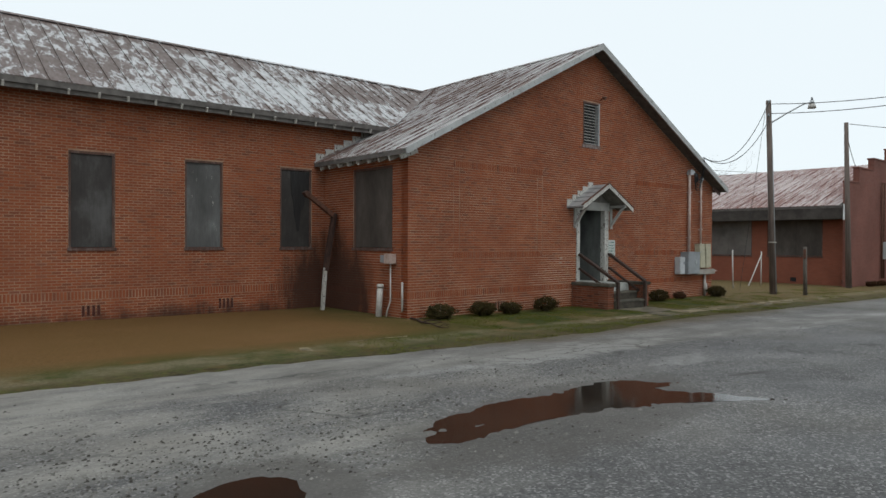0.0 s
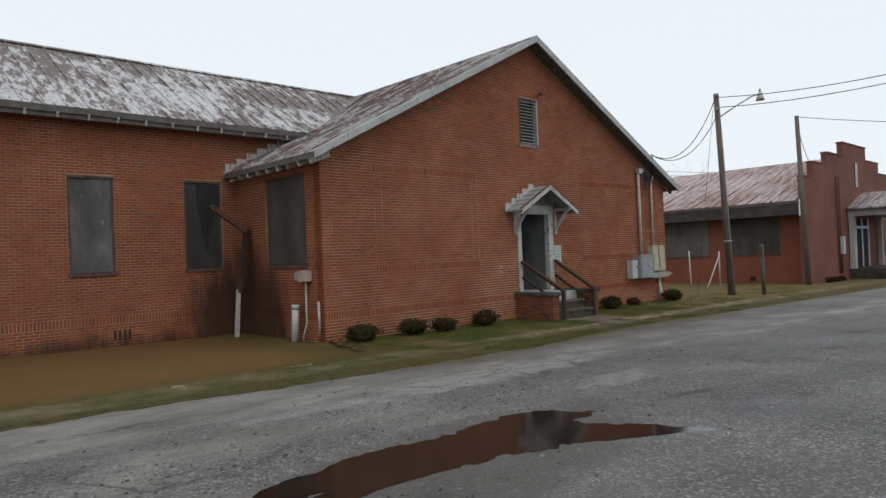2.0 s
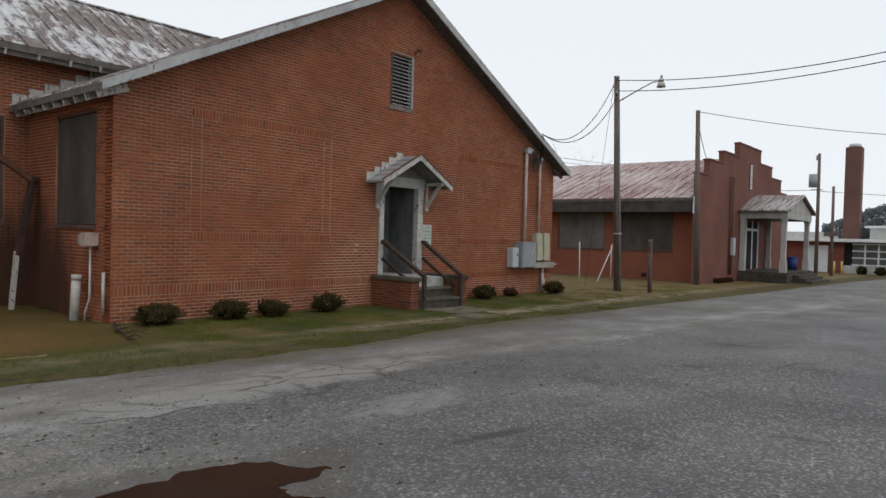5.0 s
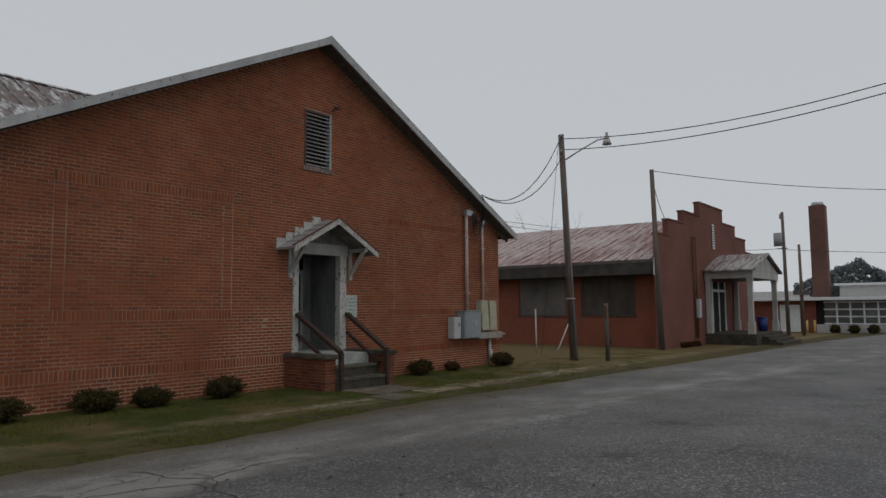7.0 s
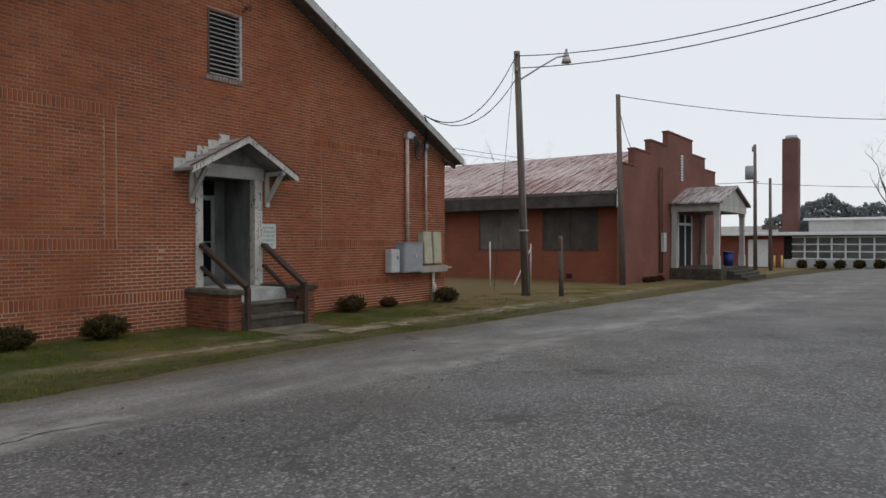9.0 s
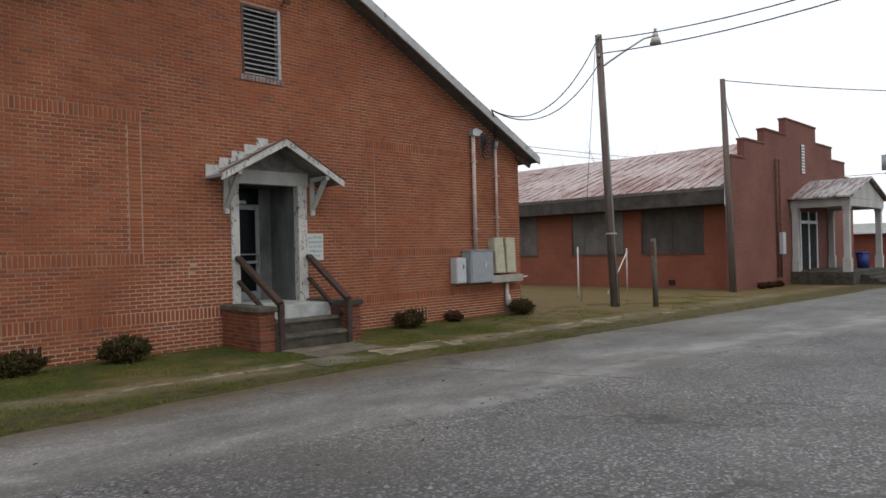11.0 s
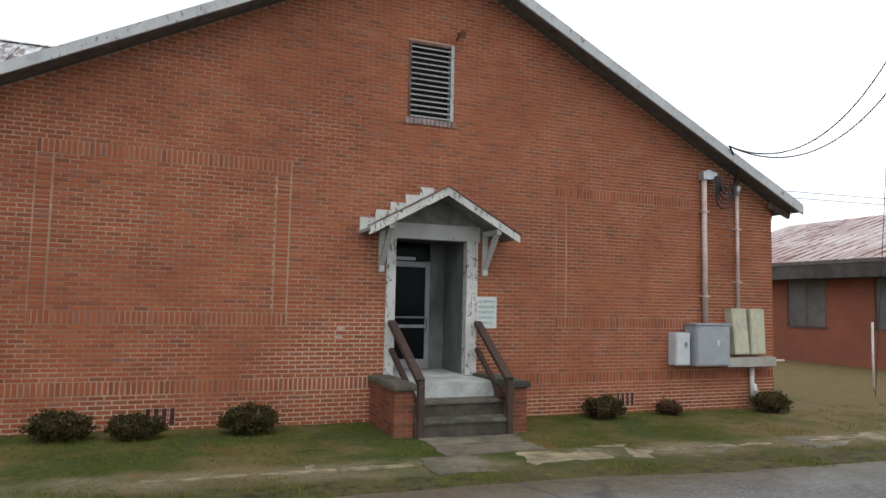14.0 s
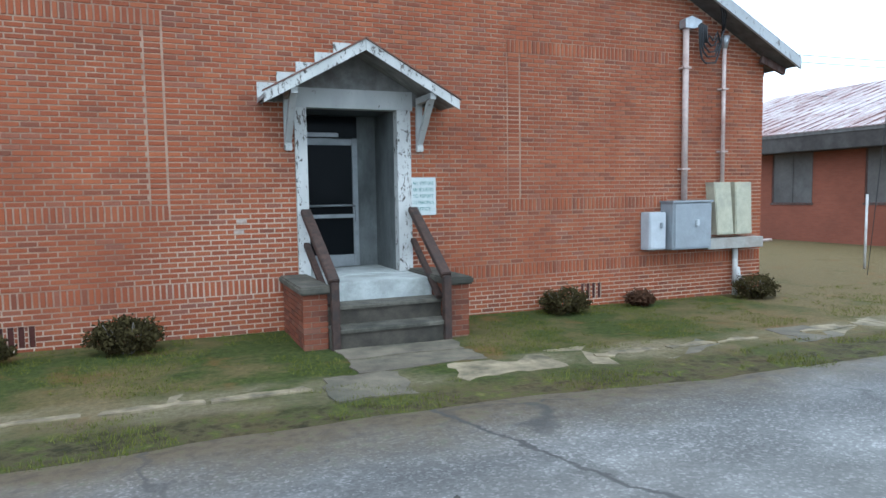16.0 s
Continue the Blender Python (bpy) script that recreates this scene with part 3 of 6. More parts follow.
def raw(name, verts, faces, material, parent=None, label=""):
    base = ORIGIN.get(parent.name, Vector((0, 0, 0))) if parent else Vector((0, 0, 0))
    me = bpy.data.meshes.new(name)
    v = np.asarray(verts, dtype=float) - np.array(base)
    me.from_pydata(v.tolist(), [], faces)
    me.materials.append(M[material])
    ob = new(name, me)
    if parent:
        ob.parent = parent
    ORIGIN[ob.name] = base
    if label:
        ob["label"] = label
    return ob


def box(x0, x1, y0, y1, z0, z1, bevel=0.0, bm=None):
    bm = bm or bmesh.new()
    m = Matrix.Translation(((x0 + x1) / 2, (y0 + y1) / 2, (z0 + z1) / 2)) @ Matrix.Diagonal((x1 - x0, y1 - y0, z1 - z0, 1))
    made = bmesh.ops.create_cube(bm, size=1, matrix=m)
    if bevel:
        edges = list({e for v in made["verts"] for e in v.link_edges})
        bmesh.ops.bevel(bm, geom=edges, offset=bevel, segments=2, affect="EDGES")
    return bm


def bar(a, b, w, h, bevel=0.0, bm=None):
    """A straight bar of section w x h (h upright) from a to b."""
    bm = bm or bmesh.new()
    a, b = Vector(a), Vector(b)
    d = b - a
    q = d.to_track_quat("Y", "Z").to_matrix().to_4x4()
    m = Matrix.Translation((a + b) / 2) @ q @ Matrix.Diagonal((w, d.length, h, 1))
    made = bmesh.ops.create_cube(bm, size=1, matrix=m)
    if bevel:
        edges = list({e for v in made["verts"] for e in v.link_edges})
        bmesh.ops.bevel(bm, geom=edges, offset=bevel, segments=2, affect="EDGES")
    return bm


def rod(a, b, r0, r1=None, seg=12, bm=None):
    bm = bm or bmesh.new()
    a, b = Vector(a), Vector(b)
    d = b - a
    m = Matrix.Translation((a + b) / 2) @ d.to_track_quat("Z", "Y").to_matrix().to_4x4()
    bmesh.ops.create_cone(bm, cap_ends=True, segments=seg, radius1=r0, radius2=r0 if r1 is None else r1, depth=d.length, matrix=m)
    for f in bm.faces:
        f.smooth = len(f.verts) == 4
    return bm


def tube(points, r, seg=8, bm=None):
    """A round tube along points."""
    bm = bm or bmesh.new()
    pts = [Vector(p) for p in points]
    rings = []
    for i, p in enumerate(pts):
        d = (pts[min(i + 1, len(pts) - 1)] - pts[max(i - 1, 0)]).normalized()
        q = d.to_track_quat("Z", "Y").to_matrix()
        rr = r[i] if isinstance(r, (list, tuple)) else r
        rings.append([bm.verts.new(p + q @ Vector((rr * math.cos(k * math.tau / seg), rr * math.sin(k * math.tau / seg), 0))) for k in range(seg)])
    for a, b in zip(rings, rings[1:]):
        for k in range(seg):
            f = bm.faces.new((a[k], a[(k + 1) % seg], b[(k + 1) % seg], b[k]))
            f.smooth = True
    bm.faces.new(rings[0][::-1])
    bm.faces.new(rings[-1])
    return bm


def slab(outline, a, b, axis="y", bm=None):
    """A prism: outline in the plane across the axis (x, z for y; y, z for x; x, y for z), from a to b along it."""
    bm = bm or bmesh.new()
    put = {"y": lambda u, v, w: (u, w, v), "x": lambda u, v, w: (w, u, v), "z": lambda u, v, w: (u, v, w)}[axis]
    lo = [bm.verts.new(put(u, v, a)) for u, v in outline]
    hi = [bm.verts.new(put(u, v, b)) for u, v in outline]
    n = len(outline)
    bm.faces.new(lo)
    bm.faces.new(hi[::-1])
    for i in range(n):
        bm.faces.new((lo[i], lo[(i + 1) % n], hi[(i + 1) % n], hi[i]))
    bmesh.ops.recalc_face_normals(bm, faces=bm.faces)
    return bm


def sag(a, b, drop, n=24):
    a, b = Vector(a), Vector(b)
    return [a.lerp(b, i / n) - Vector((0, 0, drop * 4 * (i / n) * (1 - i / n))) for i in range(n + 1)]


def clamp01(v):
    return min(max(v, 0.0), 1.0)


def ground_z(x, y):
    """The lie of the land: the road's crown, falling gently along x and towards the buildings."""
    z = 0.33 - 0.21 * clamp01((y - 2) / 8.5) + 0.12 - 0.0085 * min(max(x, -30), 30) - 0.012 * min(max(x - 30, 0), 60)
    return z - 0.004 * min(max(-y, 0), 60)


def road_edge(x):
    knots = ((-60, 11.6), (0, 11.5), (4, 11.35), (8, 10.95), (12, 10.85), (16, 11.2), (18, 11.25), (20, 10.95), (24, 10.85), (29, 10.6), (38, 10.4), (50, 10.3), (62, 9.6), (72, 8.4), (90, 8.0))
    for (xa, ya), (xb, yb) in zip(knots, knots[1:]):
        if x <= xb:
            k = clamp01((x - xa) / (xb - xa))
            y = ya + (yb - ya) * k
            break
    else:
        y = knots[-1][1]
    return y + 0.28 + 0.16 * noise.noise((x * 0.9, 3.1, 0)) + 0.07 * noise.noise((x * 3.7, 9.2, 0)) + 0.03 * noise.noise((x * 11, 1.2, 0))


# ---------------------------------------------------------------- ground, road, pavement
def axis_steps(lo, hi, fine_lo, fine_hi, fine, coarse):
    out, v = [], lo
    while v < hi:
        out.append(v)
        gap = max(fine_lo - v, v - fine_hi, 0)
        v += fine + (coarse - fine) * clamp01(gap / 120)
    return out + [hi]


def sheet(name, xs, rows, material, lift, rough, label, category, dip=(), hollow=None):
    """A sheet over xs; rows(x) gives its y values, all of one count."""
    verts, faces, n = [], [], 0
    for x in xs:
        ys = rows(x)
        n = len(ys)
        for j, y in enumerate(ys):
            low = dip[j - n] if len(dip) >= n - j else 0.0
            verts.append((x, y, ground_z(x, y) + lift - low + (hollow(x, y) if hollow else 0.0) + rough * noise.noise((x * 1.3, y * 1.3, 5.0)) + 0.4 * rough * noise.noise((x * 5, y * 5, 1.0))))
    for i in range(len(xs) - 1):
        for j in range(n - 1):
            a = i * n + j
            faces.append((a, a + n, a + n + 1, a + 1))
    ob = raw(name, verts, faces, material)
    for f in ob.data.polygons:
        f.use_smooth = True
    return tagged(ob, label, category, kind="structure")


gx = axis_steps(-1500, 1500, 0, 45, 0.5, 120)
gy = axis_steps(-1500, 1500, 9, 20, 0.4, 120)
ground = sheet("ground", gx, lambda x: gy, "turf", 0.0, 0.018, "winter turf, straw and bare soil reaching the horizon", "ground")
PUDDLE = [(2.75, 6.4), (3.2, 6.85), (3.8, 7.0), (4.5, 7.1), (5.3, 7.04), (5.9, 7.10), (6.6, 7.12), (7.1, 6.88), (7.42, 6.42), (7.1, 6.35), (6.7, 6.4), (6.95, 6.02), (7.12, 5.65), (7.2, 5.1),
          (6.95, 5.22), (6.6, 5.5), (6.1, 5.78), (5.4, 5.98), (4.7, 6.2), (4.1, 6.2), (3.4, 6.12), (2.9, 6.15)]
PUDDLE_2 = [(0.66, 6.35), (0.85, 6.5), (1.1, 6.55), (1.35, 6.5), (1.48, 6.35), (1.45, 5.95), (1.2, 5.6), (0.75, 5.7)]


def outside(x, y, poly):
    """How far (x, y) lies outside an outline; negative within it."""
    best, inside = 9.0, False
    for (xa, ya), (xb, yb) in zip(poly, poly[1:] + poly[:1]):
        k = clamp01(((x - xa) * (xb - xa) + (y - ya) * (yb - ya)) / ((xb - xa) ** 2 + (yb - ya) ** 2))
        best = min(best, math.hypot(x - xa - k * (xb - xa), y - ya - k * (yb - ya)))
        if (ya > y) != (yb > y) and x < (xb - xa) * (y - ya) / (yb - ya) + xa:
            inside = not inside
    return -best if inside else best


def basin(x, y):
    """The shallow hollows that hold rain water."""
    if not (-0.5 < x < 8.5 and 4.5 < y < 8):
        return 0.0
    d = min(outside(x, y, PUDDLE), outside(x, y, PUDDLE_2))
    d += 0.15 * noise.noise((x * 1.7, y * 1.9, 4)) + 0.09 * noise.noise((x * 4.5, y * 5, 2)) + 0.06 * noise.noise((x * 11, y * 12, 7))
    grit = 0.026 * clamp01(1 - abs(y - 6.48 + 0.18 * (x - 4) - 0.08 * noise.noise((x * 2, 0, 3))) / 0.10) * clamp01((5.7 - x) / 0.6) * clamp01(0.5 + 1.4 * noise.noise((x * 6, y * 6, 1)))
    shoal = 0.019 * clamp01((4.0 - x) / 1.2) * clamp01((x - 2.2) / 0.5)
    return -0.030 * clamp01((0.12 - d) / 0.30) + (grit + shoal) * clamp01((0.12 - d) / 0.30)


rx = axis_steps(-400, 74, -2, 9, 0.09, 10)


def road_rows(x):
    e = road_edge(x)
    ys = [-9, -6, -3, -1, 0.5, 2, 3.2, 4.0] + [4.4 + 0.1 * k for k in range(35)]
    return ys + [7.9 + (e - 7.9) * k for k in (0.06, 0.2, 0.35, 0.5, 0.62, 0.72, 0.80, 0.87, 0.93, 0.97, 1.0)]


road = sheet("road", rx, road_rows, "asphalt", 0.028, 0.006, "worn grey asphalt road with silt and cracks", "road", (0.006, 0.016, 0.03, 0.06), basin)


def road_z(x, y):
    return ground_z(x, y) + 0.028 + basin(x, y) + 0.006 * noise.noise((x * 1.3, y * 1.3, 5.0)) + 0.0024 * noise.noise((x * 5, y * 5, 1.0))


# cracks filled with dark soil, wandering over the old shoulder
CRACKS = [((6.55, 9.0), (7.11, 8.76), (7.77, 8.80), (8.05, 8.62), (8.18, 8.24)), ((7.6, 10.8), (8.05, 10.66), (8.5, 10.52)), ((8.3, 9.15), (9.36, 9.22), (9.77, 9.12), (10.11, 8.91), (10.09, 8.2)),
          ((10.05, 10.1), (10.19, 9.6), (10.22, 9.19), (10.4, 9.0), (11.0, 9.12), (11.7, 9.05)), ((10.38, 9.0), (10.06, 8.27), (9.98, 7.8))]
rng = random.Random(8)
cv, cf = [], []
for line in CRACKS:
    pts = []
    for (xa, ya), (xb, yb) in zip(line, line[1:]):
        n = max(2, int(math.hypot(xb - xa, yb - ya) / 0.05))
        pts += [(xa + (xb - xa) * k / n, ya + (yb - ya) * k / n) for k in range(n)]
    pts = [(x + 0.09 * noise.noise((x * 3, y * 3, 2)) + 0.03 * noise.noise((x * 13, y * 13, 6)), y + 0.09 * noise.noise((x * 3, y * 3, 8)) + 0.03 * noise.noise((x * 13, y * 13, 3))) for x, y in pts]
    for i, (x, y) in enumerate(pts[:-1]):
        dx, dy = pts[i + 1][0] - x, pts[i + 1][1] - y
        ll = math.hypot(dx, dy) or 1.0
        w = max(0.0015, 0.009 + 0.009 * noise.noise((x * 9, y * 9, 1))) * min(1.0, i / 4 + 0.1, (len(pts) - 2 - i) / 4 + 0.1)
        z = road_z(x, y) + 0.004
        cv += [(x - dy / ll * w, y + dx / ll * w, z), (x + dy / ll * w, y - dx / ll * w, z)]
        if i:
            b = len(cv)
            cf.append((b - 4, b - 3, b - 1, b - 2))
tagged(raw("road_crack", cv, cf, "crack"), "dark soil-filled cracks across the worn asphalt", "crack", kind="structure")


def blob(name, outline, material, lift, label, category, kind="structure", wave=0.08):
    """A thin sheet with a wandering outline, lying on the road."""
    bm = bmesh.new()
    pts = []
    n = len(outline)
    for i in range(n):
        p0, p1, p2, p3 = (Vector(outline[(i + k) % n]) for k in (-1, 0, 1, 2))
        for s in range(8):
            u = s / 8
            q = 0.5 * ((2 * p1) + (p2 - p0) * u + (2 * p0 - 5 * p1 + 4 * p2 - p3) * u * u + (3 * p1 - p0 - 3 * p2 + p3) * u ** 3)
            q += Vector((noise.noise((q.x * 4, q.y * 4, 2)), noise.noise((q.x * 4, q.y * 4, 7)))) * wave
            pts.append(q)
    cx, cy = sum(p.x for p in pts) / len(pts), sum(p.y for p in pts) / len(pts)
    z0 = ground_z(cx, cy)
    sx, sy = ground_z(cx + 1, cy) - z0, ground_z(cx, cy + 1) - z0
    vs = [bm.verts.new((p.x, p.y, z0 + lift + sx * (p.x - cx) + sy * (p.y - cy))) for p in pts]
    f = bm.faces.new(vs)
    if f.normal.z < 0:
        f.normal_flip()
    bmesh.ops.triangulate(bm, faces=[f])
    return tagged(part(name, bm, material), label, category, kind=kind)


def widened(poly, by):
    cx, cy = sum(p[0] for p in poly) / len(poly), sum(p[1] for p in poly) / len(poly)
    return [(x + by * (x - cx) / math.hypot(x - cx, y - cy), y + by * (y - cy) / math.hypot(x - cx, y - cy)) for x, y in poly]


blob("puddle", widened(PUDDLE, 0.12), "water", 0.0165, "brown rain puddle mirroring the brick building", "puddle", wave=0.02)
blob("puddle", widened(PUDDLE_2, 0.12), "water", 0.0165, "small dark rain puddle at the road side", "puddle", wave=0.02)

# loose gravel on the silty side of the road
rng = random.Random(4)
gv, gf = [], []
for i in range(10000):
    x, y = (rng.uniform(-1.8, 8) if i % 5 < 4 else rng.uniform(-1.5, 17)), rng.gauss(7.7, 1.1)
    if not 3.6 < y < 11 or (0 < x < 8 and 4.7 < y < 7.6 and min(outside(x, y, PUDDLE), outside(x, y, PUDDLE_2)) < 0.12):
        continue
    s = min(rng.expovariate(1 / 0.007) + 0.004, 0.032)
    z = ground_z(x, y) + 0.028
    b = len(gv)
    for k in range(5):
        a = k * math.tau / 5 + rng.random()
        gv.append((x + s * math.cos(a), y + s * rng.uniform(0.6, 1) * math.sin(a), z - 0.002))
    gv.append((x + s * 0.2, y, z + s * rng.uniform(0.35, 0.6)))
    gf += [(b + k, b + (k + 1) % 5, b + 5) for k in range(5)]
for i in range(900):                                            # coarser stones about the small puddle
    x, y = rng.gauss(1.3, 1.1), rng.gauss(6.95, 0.65)
    if not 5.2 < y < 8.6 or min(outside(x, y, PUDDLE), outside(x, y, PUDDLE_2)) < 0.05:
        continue
    s, z, b = rng.uniform(0.008, 0.022), road_z(x, y), len(gv)
    for k in range(6):
        a = k * math.tau / 6 + rng.uniform(-0.3, 0.3)
        gv.append((x + s * math.cos(a), y + s * rng.uniform(0.6, 1) * math.sin(a), z - 0.003))
    for k in range(3):
        a = k * math.tau / 3 + rng.random()
        gv.append((x + s * 0.45 * math.cos(a), y + s * 0.4 * math.sin(a), z + s * rng.uniform(0.5, 0.8)))
    gf += [(b + k, b + (k + 1) % 6, b + 6 + k // 2) for k in range(6)] + [(b + 6, b + 7, b + 8), (b + 2, b + 7, b + 6), (b + 4, b + 8, b + 7), (b, b + 6, b + 8)]
tagged(raw("gravel", gv, gf, "stone"), "loose pale gravel scattered over the asphalt edge", "gravel", kind="stuff")

# grass blades along the verge
rng = random.Random(9)
gv, gf = [], []
for i in range(130000):
    x = rng.uniform(6, 36) if i % 4 else rng.uniform(10, 24)
    y = rng.uniform(10.7, 15.5)
    if (x < 10.2 and y > 12.9 and rng.random() < 0.94) or y < road_edge(x) - 0.15 - 0.3 * max(0, noise.noise((x * 1.5, 2, 2))) or noise.noise((x * 0.8, y * 0.8, 4)) + 0.5 * noise.noise((x * 3, y * 3, 4)) < -0.05 + 0.02 * max(0, x - 22) or (16.9 < x < 18.6 and y > 12.2):
        continue
    if 11.95 < y < 12.85 and 9 < x < 27 and noise.noise((x * 0.6, y * 2, 8)) < 0.25:
        continue
    if y < 12.0 and noise.noise((x * 1.4, y * 2.2, 14)) < (-0.22 if x < 22 else 0.1):
        continue
    z = ground_z(x, y)
    h, a, w = rng.uniform(0.015, 0.055) * (1.25 if y < 12 else 1.0), rng.uniform(0, math.tau), rng.uniform(0.0018, 0.0045)
    lx, ly = rng.gauss(0, 0.02), rng.gauss(0, 0.02)
    b = len(gv)
    gv += [(x - w * math.cos(a), y - w * math.sin(a), z), (x + w * math.cos(a), y + w * math.sin(a), z), (x + lx, y + ly, z + h)]
    gf.append((b, b + 1, b + 2))
tagged(raw("grass_blades", gv, gf, "blade"), "short sparse winter grass on the verge", "grass", kind="stuff")

# broken pavement slabs sunk in the verge, and the walk to the steps
pavement = tagged(new("pavement"), "old cracked concrete pavement half sunk in turf", "pavement", kind="structure")


def flagstone(outline, lift, material="slab"):
    rough = []
    for (xa, ya), (xb, yb) in zip(outline, outline[1:] + outline[:1]):
        for k in range(6):
            qx, qy = xa + (xb - xa) * k / 5, ya + (yb - ya) * k / 5
            rough.append((qx + 0.10 * noise.noise((qx * 5, qy * 5, 3)), qy + 0.10 * noise.noise((qx * 5, qy * 5, 6))))
    outline = rough
    bm = bmesh.new()
    vs = [bm.verts.new((x, y, ground_z(x, y) + lift)) for x, y in outline]
    f = bm.faces.new(vs)
    if f.normal.z < 0:
        f.normal_flip()
    ret = bmesh.ops.extrude_face_region(bm, geom=[f])
    bmesh.ops.translate(bm, verts=[v for v in ret["geom"] if isinstance(v, bmesh.types.BMVert)], vec=(0, 0, 0.0))
    for v in vs:
        v.co.z -= 0.09
    bmesh.ops.recalc_face_normals(bm, faces=bm.faces)
    part("slab", bm, material, pavement)


rng = random.Random(21)
x = 3.0
while x < 37:
    w = rng.uniform(0.7, 1.5)
    if rng.random() < (0.96 if 16.4 < x < 32 else 0.65 if x < 10 else 0.4):
        y0, y1 = 11.98 + rng.gauss(0, 0.05), 12.8 + rng.gauss(0, 0.06)
        if x < 10:
            y0, y1 = y0 + 0.5, y1 + 0.1
        if rng.random() < 0.4:
            y0 += rng.uniform(0.15, 0.45)
        pts = [(x + rng.gauss(0, 0.04), y0), (x + w * 0.5, y0 + rng.gauss(0, 0.06)), (x + w - 0.03, y0 + rng.gauss(0, 0.08)),
               (x + w - 0.03 + rng.gauss(0, 0.05), y1), (x + w * 0.45, y1 + rng.gauss(0, 0.03)), (x + rng.gauss(0, 0.05), y1)]
        flagstone(pts, rng.uniform(-0.012, 0.006) + (0.004 if x < 10 else -0.006 if x < 16.4 else 0.0), "walk" if 19.4 < x < 23.0 else "slab")
    x += w
for xa, xb in ((13.2, 14.3), (14.5, 15.3), (15.4, 16.35), (19.7, 20.6), (20.8, 21.5), (21.6, 22.3), (23.1, 24.2), (25.0, 26.1)):
    flagstone([(xa, 12.36), (xb, 12.38), (xb - 0.02, 12.50), (xa + 0.02, 12.48)], 0.016)         # what shows of the pavement's back edge
flagstone([(16.42, 11.92), (17.28, 11.88), (17.34, 12.74), (16.55, 12.76)], 0.012, "walk")
flagstone([(16.95, 12.85), (18.5, 12.86), (18.52, 13.45), (16.96, 13.42)], 0.01, "walk")
flagstone([(16.98, 13.46), (18.52, 13.49), (18.54, 14.0), (16.98, 14.0)], 0.014, "walk")

# ---------------------------------------------------------------- main brick building
FX0, FX1, FY = 9.86, 25.81, 15.6            # the gabled front
EX0, EX1, EZ, EZL, AX, AZ, RY = 9.48, 26.25, 4.45, 4.58, 17.66, 8.75, 15.155
WY, WX0 = 19.79, -14.0                       # the wing's wall
WEY, WEZ, WRY, WRZ = 19.25, 5.87, 23.3, 8.35
COURSE, LENGTH, Z0 = 0.0705, 0.216, 0.665
main = thing("brick_schoolhouse", (FX0, FY, 0), "long orange-brick hall with a gabled front and weathered metal roof", "building")


def roof_under(x):
    """The underside of the front's roof at x."""
    return (EZL + (AZ - EZL) * (x - EX0) / (AX - EX0) if x < AX else EZ + (AZ - EZ) * (EX1 - x) / (EX1 - AX)) - 0.16


class Bricks:
    """Bricks in one plane, gathered as boxes with no back: u along the wall, z up, and n out of the wall."""

    def __init__(self, place):
        self.place, self.verts, self.faces = place, [], []

    def put(self, u0, u1, z0, z1, depth=0.010, rnd=random.Random(2)):
        if u1 - u0 < 0.015 or z1 - z0 < 0.015:
            return
        n = depth + rnd.gauss(0, 0.0016)
        j = [rnd.gauss(0, 0.0012) for _ in range(4)]
        e = 0.0035
        b = len(self.verts)
        for (u, z, o) in ((u0 + j[0], z0 + j[1], -0.02), (u1 + j[2], z0 + j[1], -0.02), (u1 + j[2], z1 + j[3], -0.02), (u0 + j[0], z1 + j[3], -0.02),
                          (u0 + e, z0 + e, n), (u1 - e, z0 + e, n), (u1 - e, z1 - e, n), (u0 + e, z1 - e, n)):
            self.verts.append(self.place(u, z, o))
        self.faces += [tuple(b + k for k in f) for f in ((4, 5, 6, 7), (0, 1, 5, 4), (1, 2, 6, 5), (2, 3, 7, 6), (3, 0, 4, 7))]


